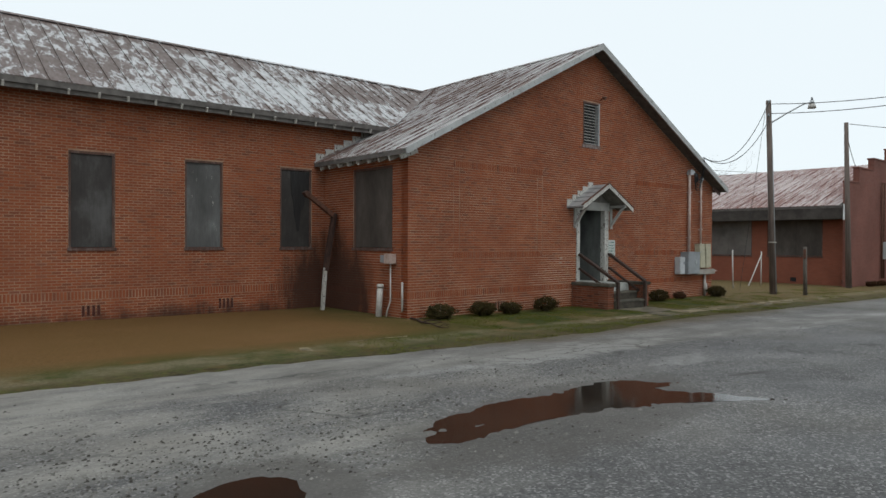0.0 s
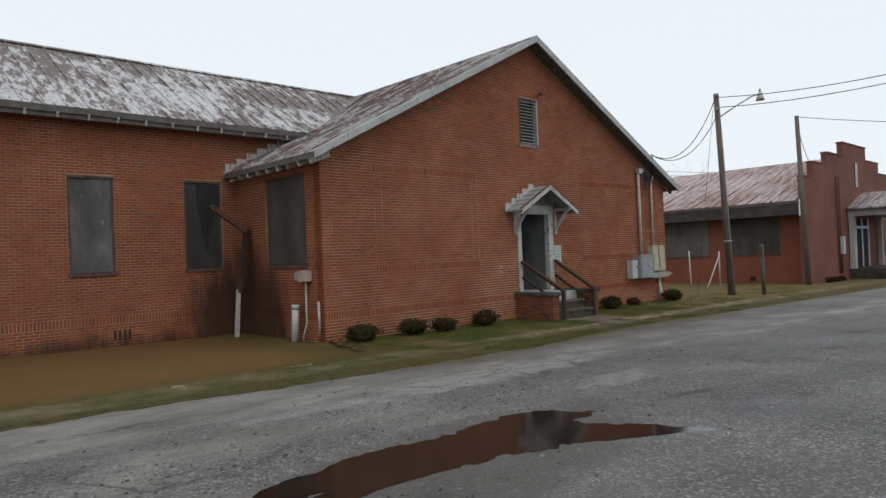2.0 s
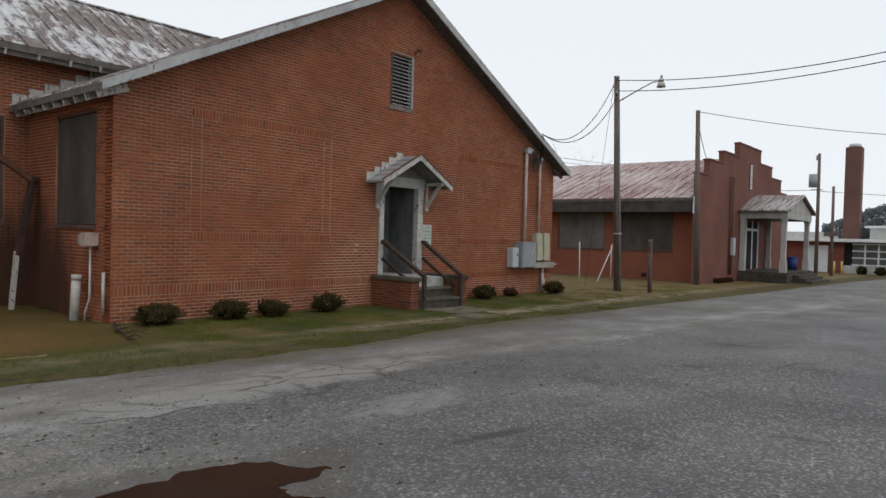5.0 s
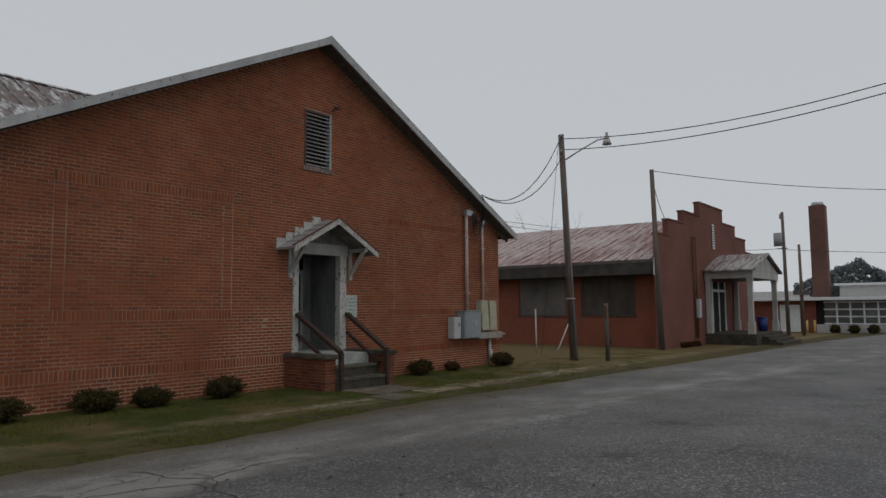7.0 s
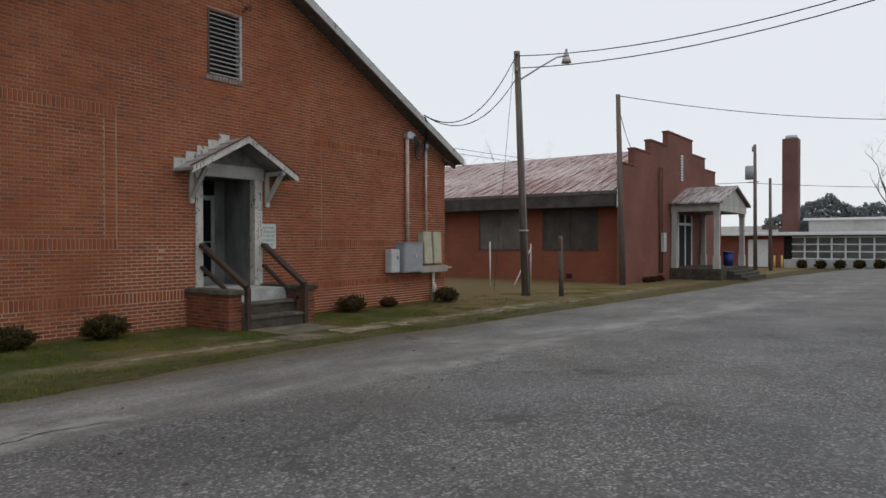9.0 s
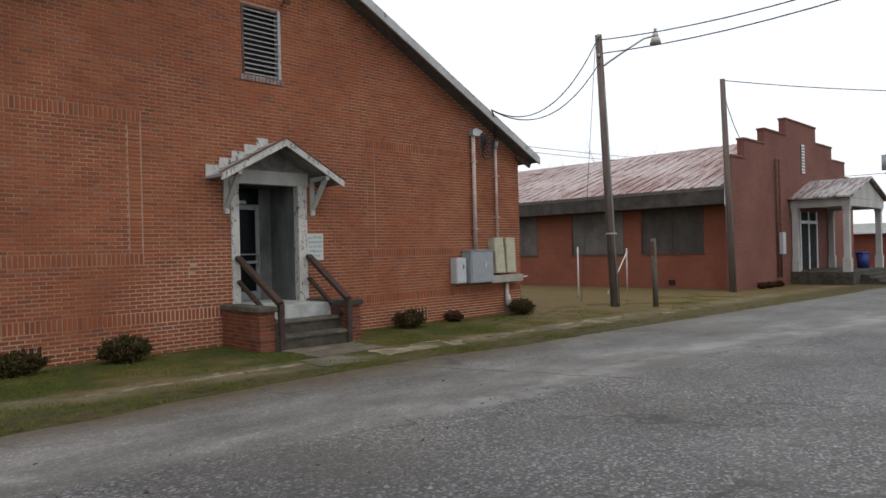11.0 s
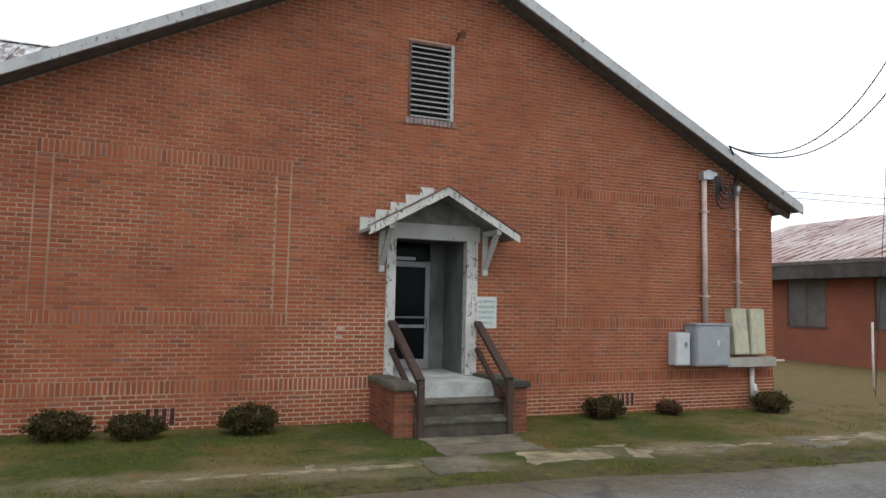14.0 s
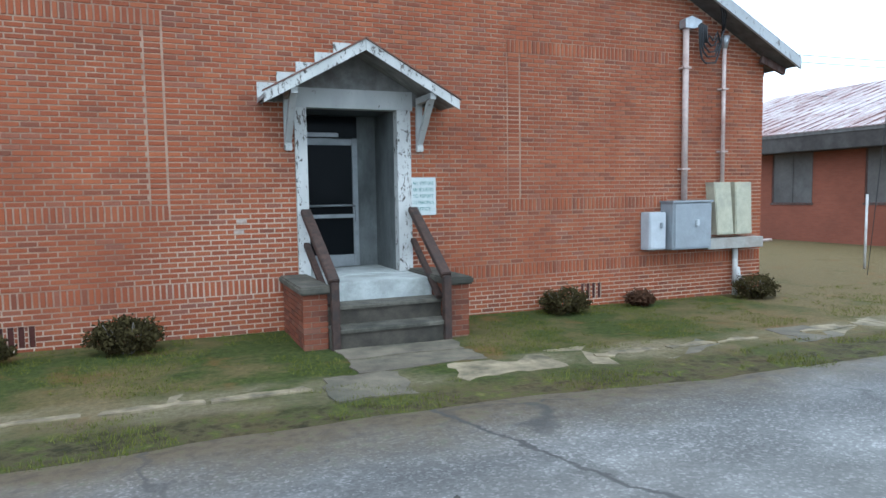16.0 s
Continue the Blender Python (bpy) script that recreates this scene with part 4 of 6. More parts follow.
def lay(target, u_lo, u_hi, rows, holes, soldiers, stacks, top=None, chosen=None):
    """Running bond over rows of courses. holes and bands are (u0, u1, z0, z1); chosen collects whole bricks for single objects."""
    rnd = random.Random(77)
    for r in rows:
        z0 = Z0 + r * COURSE
        z1 = z0 + COURSE - 0.0138
        a_lo, a_hi = u_lo, u_hi
        if top:
            a_lo, a_hi = top(z1, u_lo, u_hi)
            if a_hi - a_lo < 0.05:
                continue
        cuts = [(h[0], h[1]) for h in holes if h[2] < z1 - 0.01 and h[3] > z0 + 0.01]
        cuts += [(h[0], h[1]) for h in list(soldiers) + list(stacks) if h[2] < z1 - 0.01 and h[3] > z0 + 0.01]
        spans, u = [], a_lo
        for c0, c1 in sorted(cuts):
            if c0 > u:
                spans.append((u, min(c0, a_hi)))
            u = max(u, c1)
        if u < a_hi:
            spans.append((u, a_hi))
        for s0, s1 in spans:
            if s1 - s0 < 0.02:
                continue
            k, pend = math.floor((s0 - u_lo) / LENGTH - 1), None
            while True:
                b0 = u_lo + (k + (0.5 if r % 2 else 0.0)) * LENGTH
                k += 1
                if b0 >= s1:
                    break
                p0, p1 = max(b0, s0) + 0.003, min(b0 + LENGTH - 0.0115, s1 - 0.006)
                if p1 - p0 < 0.055 and b0 < s0 and b0 + LENGTH < s1:  # a sliver goes to the next brick
                    pend = p0 if p1 > p0 - 0.004 else None
                    continue
                if pend is not None:
                    p0, pend = pend, None
                if p1 - p0 < 0.02:
                    continue
                if chosen is not None and LENGTH - 0.020 < p1 - p0 < LENGTH and 14.35 < p0 < 16.4 and 0.12 < z0 < 1.7 and len(chosen) < 290:
                    chosen.append((p0, z0))
                else:
                    target.put(p0, p1, z0, z1, rnd=rnd)
    for s0, s1, z0, z1 in soldiers:
        n = max(1, round((s1 - s0) / 0.078))
        w = (s1 - s0) / n
        for k in range(n):
            p0, p1 = s0 + k * w, s0 + (k + 1) * w - 0.019
            if not any(h[0] < p1 and h[1] > p0 and h[2] < z1 and h[3] > z0 for h in holes):
                target.put(p0, p1, z0, z1 - 0.0125, 0.012, rnd)
    for s0, s1, z0, z1 in stacks:
        z = z0
        while z < z1 - 0.02:
            target.put(s0 + 0.012, s1 - 0.025, z, min(z + COURSE - 0.0138, z1 - 0.006), 0.010, rnd)
            z += COURSE


def zrow(r):
    return Z0 + r * COURSE


def wall_sheet(name, outline, holes, place, thickness, material, parent, label=""):
    """A wall with thickness and square holes through it. outline gives (u0, u1, z0, top(u)); built in strips."""
    u0, u1, z0, top = outline
    cuts = sorted({u0, u1, *[h[0] for h in holes], *[h[1] for h in holes], *([AX] if u0 < AX < u1 and name == "front_wall" else [])})
    bm = bmesh.new()

    def prism(a, b, za0, zb0, za1, zb1):
        if max(za1 - za0, zb1 - zb0) < 0.002:
            return
        front = [bm.verts.new(place(u, z, 0)) for u, z in ((a, za0), (b, zb0), (b, zb1), (a, za1))]
        back = [bm.verts.new(place(u, z, -thickness)) for u, z in ((a, za0), (b, zb0), (b, zb1), (a, za1))]
        bm.faces.new(front)
        bm.faces.new(back[::-1])
        for k in range(4):
            bm.faces.new((front[k], back[k], back[(k + 1) % 4], front[(k + 1) % 4]))

    for a, b in zip(cuts, cuts[1:]):
        z = z0
        for h in sorted((h for h in holes if h[0] < (a + b) / 2 < h[1]), key=lambda h: h[2]):
            prism(a, b, z, z, h[2], h[2])
            z = h[3]
        prism(a, b, z, z, top(a + 1e-6), top(b - 1e-6))
    bmesh.ops.remove_doubles(bm, verts=bm.verts, dist=0.0005)
    bmesh.ops.recalc_face_normals(bm, faces=bm.faces)
    return part(name, bm, material, parent, label)


DOOR = (16.86, 18.60, 0.80, 3.55)
LOUVRE = (17.18, 18.06, 5.47, 6.89)


def foundation_holes(u0):
    return [(u0 + k * 0.115, u0 + k * 0.115 + 0.07, zrow(-7), zrow(-3) - 0.012) for k in range(4)]


def front_place(u, z, n):
    return (u, FY - n, z)


f_holes = [DOOR, LOUVRE] + foundation_holes(13.12) + foundation_holes(21.68)
f_sold = [(FX0, FX1, zrow(0), zrow(3))]
f_stack = []
for a, b in ((11.45, 15.18), (20.27, 23.53)):
    f_sold += [(a, b, zrow(15), zrow(18)), (a, b, zrow(51), zrow(54))]
    f_stack += [(a, a + 0.24, zrow(18), zrow(51))] + ([(b - 0.24, b, zrow(18), zrow(51))] if a < 15 else [])
front_wall = wall_sheet("front_wall", (FX0, FX1, -0.6, roof_under), f_holes, front_place, 0.30, "mortar", main, "gabled wall of orange brick with pale mortar")
front_bricks, single = Bricks(front_place), []


def gable_span(z, lo, hi):
    if z < roof_under(lo):
        a = lo
    else:
        a = EX0 + (z + 0.16 - EZL) / (AZ - EZL) * (AX - EX0)
    b = hi if z < roof_under(hi) else EX1 - (z + 0.16 - EZ) / (AZ - EZ) * (EX1 - AX)
    return a, b


lay(front_bricks, FX0 - 0.013, FX1 + 0.01, range(-14, 114), f_holes, f_sold, f_stack, gable_span, single)
tagged(raw("brickwork", front_bricks.verts, front_bricks.faces, "brick", front_wall), kind="stuff")

# the return wall between front and wing, and the far side of the front
W4 = (16.28, 18.2, 1.97, 4.26)


def return_place(u, z, n):
    return (FX0 - n, u, z)


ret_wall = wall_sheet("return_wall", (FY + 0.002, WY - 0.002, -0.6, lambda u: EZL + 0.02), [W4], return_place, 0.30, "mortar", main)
ret_bricks = Bricks(return_place)
lay(ret_bricks, FY - 0.013, WY, range(-14, 54), [W4], [(FY, WY, zrow(0), zrow(3))], [])
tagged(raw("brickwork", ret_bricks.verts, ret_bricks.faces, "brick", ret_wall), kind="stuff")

W_WINDOWS = [(2.77 - 2.79 * k, 3.82 - 2.79 * k, 1.965, 4.36) for k in (-2, -1, 0, 1, 2, 3)]
w_holes = list(W_WINDOWS)
for v in (3.06, 6.5, -0.4, -4.0):
    w_holes += [(v + k * 0.115, v + k * 0.115 + 0.07, zrow(-5), zrow(-1) - 0.012) for k in range(4)]


def wing_place(u, z, n):
    return (u, WY - n, z)


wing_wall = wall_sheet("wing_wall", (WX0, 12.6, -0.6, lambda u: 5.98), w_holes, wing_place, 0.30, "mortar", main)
wing_bricks = Bricks(wing_place)
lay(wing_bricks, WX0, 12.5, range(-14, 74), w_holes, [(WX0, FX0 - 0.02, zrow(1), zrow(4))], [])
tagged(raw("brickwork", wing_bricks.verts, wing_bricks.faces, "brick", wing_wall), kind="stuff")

# plain walls that close the building behind
part("side_wall", box(FX1 - 0.3, FX1 - 0.005, FY + 0.302, 27.0, -0.9, EZ + 0.02), "brick_b2", main)
part("rear_wall", box(WX0, FX1, 27.0, 27.3, -0.9, 5.9), "brick_b2", main)
part("end_wall", slab([(WY, -0.6), (27.0, -0.6), (27.0, 5.98), (WRY, 8.1), (WY, 5.98)], WX0 - 0.3, WX0 - 0.002, "x"), "brick_b2", main)
rear = [(EX0 + 0.5, 4.3), (EX1 - 0.5, 4.3), (AX, AZ - 0.2)]
part("rear_gable", slab(rear, 27.02, 27.28, "y"), "brick_b2", main)


# ---- roofs of sheet metal, panel by panel
def panel_mesh(name, length, width, material):
    """One roofing sheet: flat pan, standing seam along one edge, rolled drip at the foot. x across, y up the slope, z out."""
    bm = bmesh.new()
    box(0.0, width, 0.0, length, -0.012, 0.0, bm=bm)
    box(-0.012, 0.012, 0.0, length, 0.001, 0.034, bm=bm)
    box(0.0, width, -0.006, 0.014, -0.035, -0.001, bm=bm)
    me = bpy.data.meshes.new(name)
    bm.to_mesh(me)
    bm.free()
    me.materials.append(M[material])
    return me


def panels(parent, mesh, frame_m, count, width):
    base = Matrix.Translation(-ORIGIN[parent.name])
    for k in range(count):
        ob = new("panel", mesh)
        ob.parent = parent
        ob.matrix_basis = base @ frame_m @ Matrix.Translation((k * width, 0, 0))


def slope_frame(foot, along, up):
    a, u = Vector(along).normalized(), Vector(up).normalized()
    n = a.cross(u)
    return Matrix.Translation(foot) @ Matrix((a, u, n)).transposed().to_4x4()


BACK = 27.6
PW = 0.46
# the front's roof: deck, panels, fascia
lx, lz, rz_ = AX - EX0, AZ - EZL, AZ - EZ
deck = part("front_roof", slab([(EX0, EZL - 0.02), (AX, AZ - 0.02), (EX1, EZ - 0.02), (EX1, EZ - 0.14), (AX, AZ - 0.15), (EX0, EZL - 0.14)], RY + 0.03, BACK, "y"), "soffit", main, "gabled sheet metal roof, rusty and streaked")
left = panel_mesh("roof_panel", math.hypot(lx, lz), PW, "roof_y")
right = panel_mesh("roof_panel", math.hypot(EX1 - AX, rz_), PW, "roof_y")
count = int((BACK - RY) / PW)
panels(deck, left, slope_frame((EX0, RY + count * PW, EZL), (0, -1, 0), (lx, 0, lz)), count, PW)
panels(deck, right, slope_frame((EX1, RY, EZ), (0, 1, 0), (-(EX1 - AX), 0, rz_)), count, PW)
part("ridge_cap", slab([(AX - 0.16, AZ - 0.05), (AX, AZ + 0.045), (AX + 0.16, AZ - 0.05), (AX, AZ + 0.03)], RY, BACK, "y"), "roof_y", deck)
part("rake_board", slab([(EX0 - 0.02, EZL + 0.01), (AX, AZ + 0.02), (AX, AZ - 0.165), (EX0 - 0.02, EZL - 0.165)], RY - 0.02, RY + 0.028, "y"), "rake_paint", deck, "worn grey-white rake board")
part("rake_board", slab([(AX + 0.004, AZ + 0.02), (EX1 + 0.02, EZ + 0.01), (EX1 + 0.02, EZ - 0.19), (AX + 0.004, AZ - 0.19)], RY - 0.02, RY + 0.028, "y"), "rake_paint", deck, "worn grey-white rake board")
for k in range(9):
    y = RY + 0.32 + k * 0.5
    if y < WY - 0.1:
        part("rafter_tail", bar((EX0 + 0.03, y, EZL - 0.20), (FX0 + 0.2, y, EZL + 0.01), 0.05, 0.13), "white_flaky", deck)
for k in range(6):
    y = RY + 0.32 + k * 0.5
    part("rafter_tail", bar((EX1 - 0.03, y, EZ - 0.20), (FX1 - 0.2, y, EZ + 0.01), 0.05, 0.13), "window_wood", deck)

# the wing's roof
wl, wz = WRY - WEY, WRZ - WEZ
wing_end = 17.0
wing_roof = part("wing_roof", slab([(WEY, WEZ - 0.02), (WRY, WRZ - 0.02), (2 * WRY - WEY, WEZ - 0.02), (2 * WRY - WEY, WEZ - 0.16), (WRY, WRZ - 0.16), (WEY, WEZ - 0.16)], WX0 - 0.5, wing_end, "x"), "soffit", main, "long sheet metal roof, white paint worn to brown")
wp = panel_mesh("roof_panel", math.hypot(wl, wz), PW, "roof_x")
count = int((wing_end - WX0 + 0.5) / PW)
panels(wing_roof, wp, slope_frame((wing_end - count * PW, WEY, WEZ), (1, 0, 0), (0, wl, wz)), count, PW)
panels(wing_roof, wp, slope_frame((wing_end, 2 * WRY - WEY, WEZ), (-1, 0, 0), (0, -wl, wz)), count, PW)
part("ridge_cap", slab([(WRY - 0.16, WRZ - 0.05), (WRY, WRZ + 0.045), (WRY + 0.16, WRZ - 0.05), (WRY, WRZ + 0.03)], WX0 - 0.5, wing_end, "x"), "roof_x", wing_roof)
part("fascia", box(WX0 - 0.5, 11.9, WEY + 0.05, WEY + 0.09, WEZ - 0.27, WEZ - 0.02), "soffit", wing_roof)
k = 0
while WX0 + 0.3 + k * 0.655 < 11.4:
    x = WX0 + 0.3 + k * 0.655
    part("rafter_tail", bar((x, WEY - 0.005, WEZ - 0.215), (x, WY + 0.1, WEZ + 0.09), 0.05, 0.13), "white_flaky", wing_roof)
    k += 1
part("soffit", box(WX0, 11.9, WEY + 0.092, WY + 0.02, WEZ - 0.16, WEZ - 0.13), "soffit", wing_roof)
# valley flashing where the roofs meet, and stepped flashing up the wing's wall


def valley_point(y):
    z = WEZ + (y - WEY) * wz / wl
    return Vector((EX0 + (z - EZL) * lx / lz, y, z))


a, b = valley_point(WEY), valley_point(WRY)
bm = bmesh.new()
n_left = Vector((-lz, 0, lx)).normalized()
n_wing = Vector((0, -wz, wl)).normalized()
d = (b - a).normalized()
s1, s2 = d.cross(n_left).normalized() * 0.17, d.cross(n_wing).normalized() * -0.17
up = Vector((0, 0, 0.045))
vs = [bm.verts.new(p) for p in (a + s1 + up, a + up * 0.8, a + s2 + up, b + s1 + up, b + up * 0.8, b + s2 + up)]
bm.faces.new((vs[0], vs[1], vs[4], vs[3]))
bm.faces.new((vs[1], vs[2], vs[5], vs[4]))
part("valley_flashing", bm, "roof_x", wing_roof)
for k in range(7):
    x = EX0 + 0.05 + k * 0.33
    z = EZL + (x - EX0) * lz / lx
    part("step_flashing", box(x, x + 0.30, WY - 0.03, WY - 0.011, z - 0.02, z + 0.26), "white_flaky", deck, "white stepped flashing")


# ---- boarded windows
def boarded_window(name, place, u0, u1, z0, z1, board, parent):
    def bx(a0, a1, b0, b1, n0, n1, bevel=0.0):
        p, q = place(a0, b0, n0), place(a1, b1, n1)
        return box(min(p[0], q[0]), max(p[0], q[0]), min(p[1], q[1]), max(p[1], q[1]), b0, b1, bevel)

    win = part(name, bx(u0 + 0.06, u1 - 0.06, z0 + 0.05, z1 - 0.06, -0.10, -0.055), board, parent, "window closed with weathered grey boards")
    part("window_frame", bx(u0, u0 + 0.058, z0 + 0.04, z1, -0.12, -0.03), "window_wood", win)
    part("window_frame", bx(u1 - 0.058, u1, z0 + 0.04, z1, -0.12, -0.03), "window_wood", win)
    part("lintel", bx(u0, u1, z1 - 0.058, z1, -0.118, -0.01), "window_wood", win)
    part("sill", bx(u0 - 0.03, u1 + 0.03, z0 - 0.045, z0 + 0.038, -0.12, 0.045, 0.008), "window_wood", win, "reddish window sill")
    return win


for i, (a, b, c, d_) in enumerate(W_WINDOWS):
    boarded_window("window", wing_place, a, b, c, d_, "board" if i % 2 else "board_dark", main)
boarded_window("window", return_place, *W4, "board_brown", main)
sheeting = [(8.70, 4.27), (9.33, 4.27), (9.31, 3.62), (9.20, 3.50), (9.12, 3.16), (9.04, 3.08), (8.99, 2.52), (8.93, 2.46), (8.89, 2.74), (8.82, 2.98), (8.80, 3.42), (8.74, 3.55)]
part("torn_sheeting", slab(sheeting, WY + 0.03, WY + 0.045, "y"), "rag", main, "torn black sheeting hanging over a boarded window")

# foundation grilles: dark space behind the slots
for u in (13.12, 21.68):
    part("foundation_vent", box(u - 0.03, u + 0.45, FY + 0.025, FY + 0.2, zrow(-7) - 0.03, zrow(-3)), "vent", main)
for u in (3.06, 6.5, -0.4, -4.0):
    part("foundation_vent", box(u - 0.03, u + 0.45, WY + 0.025, WY + 0.2, zrow(-5) - 0.03, zrow(-1)), "vent", main)

# ---- gable louvre
a, b, c, d_ = LOUVRE
louvre = part("louvre_vent", box(a + 0.02, b - 0.02, FY + 0.16, FY + 0.2, c, d_), "dark", main, "slatted gable vent")
part("frame", box(a, a + 0.05, FY - 0.02, FY + 0.12, c, d_), "window_wood", louvre)
part("frame", box(b - 0.06, b, FY - 0.03, FY + 0.12, c, d_), "grey_wood", louvre)
part("frame", box(a + 0.052, b - 0.062, FY - 0.02, FY + 0.12, d_ - 0.05, d_), "window_wood", louvre)
for k in range(14):
    z = c + 0.05 + k * (d_ - c - 0.14) / 13
    part("slat", slab([(FY - 0.012, z - 0.032), (FY + 0.026, z - 0.004), (FY + 0.026, z + 0.008), (FY - 0.012, z - 0.006)], a + 0.052, b - 0.062, "x"), "slat_paint", louvre)
for k in range(12):
    u = a - 0.05 + k * 0.082
    part("sill_brick", box(u, u + 0.07, FY - 0.035, FY + 0.02, c - 0.12, c - 0.004, 0.004), "sill_paint", louvre)

# ---- doorway: frame, recess, inner glazed door
door_frame = part("door_frame", box(16.86, 17.03, FY - 0.035, FY + 0.14, 0.86, 3.30), "white_flaky", main, "white door frame with flaking paint")
part("jamb", box(18.385, 18.60, FY - 0.035, FY + 0.14, 0.86, 3.30), "white_flaky", door_frame)
part("head", box(16.83, 18.63, FY - 0.045, FY + 0.14, 3.275, 3.55), "white_wood", door_frame)
# the recess's shade is held in these greys, deepest on left and ceiling
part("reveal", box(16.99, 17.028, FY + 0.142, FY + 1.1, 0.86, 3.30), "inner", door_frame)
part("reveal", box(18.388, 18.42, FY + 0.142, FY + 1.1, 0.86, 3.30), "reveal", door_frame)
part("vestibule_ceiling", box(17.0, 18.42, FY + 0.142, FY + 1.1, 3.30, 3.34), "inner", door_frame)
part("vestibule_floor", box(16.87, 18.59, FY - 0.02, FY + 1.1, 0.70, 0.858), "concrete_white", door_frame)
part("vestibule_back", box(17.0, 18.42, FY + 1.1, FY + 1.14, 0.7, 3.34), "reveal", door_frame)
DY = FY + 1.04
glazed = part("glazed_door", box(17.10, 17.17, DY - 0.02, DY + 0.03, 0.87, 2.93, 0.004), "alu", main, "grey metal framed glass door in the porch recess")
part("stile", box(17.97, 18.06, DY - 0.02, DY + 0.03, 0.87, 2.93, 0.004), "alu", glazed)
part("rail", box(17.172, 17.968, DY - 0.02, DY + 0.03, 0.87, 1.06, 0.004), "alu", glazed)
part("rail", box(17.172, 17.968, DY - 0.02, DY + 0.03, 2.83, 2.93, 0.004), "alu", glazed)
part("pane", box(17.172, 17.968, DY, DY + 0.01, 1.062, 2.828), "glass", glazed)
part("push_bar", rod((17.15, DY - 0.06, 1.86), (18.0, DY - 0.06, 1.86), 0.018), "alu", glazed)
part("push_bar", box(17.15, 18.0, DY - 0.05, DY - 0.022, 1.66, 1.72, 0.006), "alu", glazed)
part("door_handle", box(18.0, 18.04, DY - 0.07, DY - 0.022, 1.60, 1.80, 0.006), "alu", glazed)
part("transom", box(17.10, 18.06, DY - 0.01, DY + 0.02, 2.95, 3.28), "glass", glazed)

# ---- gabled canopy over the door
CX, CZ, CY = 17.745, 4.128, 14.94
CL, CR, CT = 16.36, 19.136, 3.362
canopy = part("door_canopy", slab([(CL, CT), (CX, CZ - 0.005), (CR, CT), (CR, CT - 0.05), (CX, CZ - 0.06), (CL, CT - 0.05)], CY + 0.02, FY - 0.012, "y"), "roof_small", main, "small gabled door canopy with metal roof")
for s, tip in ((-1, CL), (1, CR)):
    part("rake_board", slab([(tip, CT + 0.012), (CX + s * 0.002, CZ + 0.012), (CX + s * 0.002, CZ - 0.135), (tip, CT - 0.125)], CY - 0.012, CY + 0.018, "y"), "white_flaky", canopy, "white flaking rake board")
    bx_ = 16.76 if s < 0 else 18.74
    part("bracket", bar((bx_, FY - 0.03, 2.70), (bx_, FY - 0.03, 3.46), 0.10, 0.05), "white_wood", canopy, "white wooden bracket")
    part("bracket", bar((bx_, FY - 0.05, 2.80), (bx_, CY + 0.10, 3.42), 0.09, 0.07), "white_wood", canopy, "white wooden knee brace")
    part("bracket", bar((bx_, FY - 0.02, 3.42), (bx_, CY + 0.03, 3.42), 0.09, 0.09), "white_wood", canopy)
    for k in range(5 if s < 0 else 0):
        x = tip - s * k * 0.272
        z = CT + (CZ - CT) * (k / 5.0)
        part("step_flashing", box(min(x, x - s * 0.268), max(x, x - s * 0.268), FY - 0.03, FY - 0.012, z - 0.03, z + 0.235), "white_flaky", canopy, "white stepped flashing")
    for k in range(1, 5):
        x = tip + (CX - tip) * k / 5
        z = CT + (CZ - CT) * k / 5
        part("seam", box(x - 0.01, x + 0.01, CY + 0.02, FY - 0.032, z - 0.02, z + 0.022), "roof_small", canopy)
for s_, tip in ((-1, CL), (1, CR)):
    part("soffit_lining", slab([(tip - s_ * 0.04, CT - 0.054), (CX + s_ * 0.003, CZ - 0.064), (CX + s_ * 0.003, CZ - 0.080), (tip - s_ * 0.04, CT - 0.070)], CY + 0.022, FY - 0.04, "y"), "lining", canopy, "grey painted board lining")
    part("metal_rim", slab([(tip + s_ * 0.02, CT + 0.014), (CX + s_ * 0.002, CZ + 0.014), (CX + s_ * 0.002, CZ + 0.036), (tip + s_ * 0.02, CT + 0.034)], CY - 0.03, CY + 0.05, "y"), "rust", canopy, "rusty metal edge")
    bx_ = 16.76 if s_ < 0 else 18.74
    part("bracket_foot", box(bx_ - 0.055, bx_ + 0.055, FY - 0.075, FY - 0.012, 2.66, 2.76, 0.012), "white_flaky", canopy)
part("door_closer", box(17.16, 17.75, DY - 0.05, DY - 0.012, 2.955, 3.02, 0.01), "steel_light", glazed, "pale door closer")
part("gable_panel", slab([(CL + 0.10, CT - 0.02), (CR - 0.10, CT - 0.02), (CX, CZ - 0.07)], FY - 0.035, FY - 0.018, "y"), "lining", canopy)

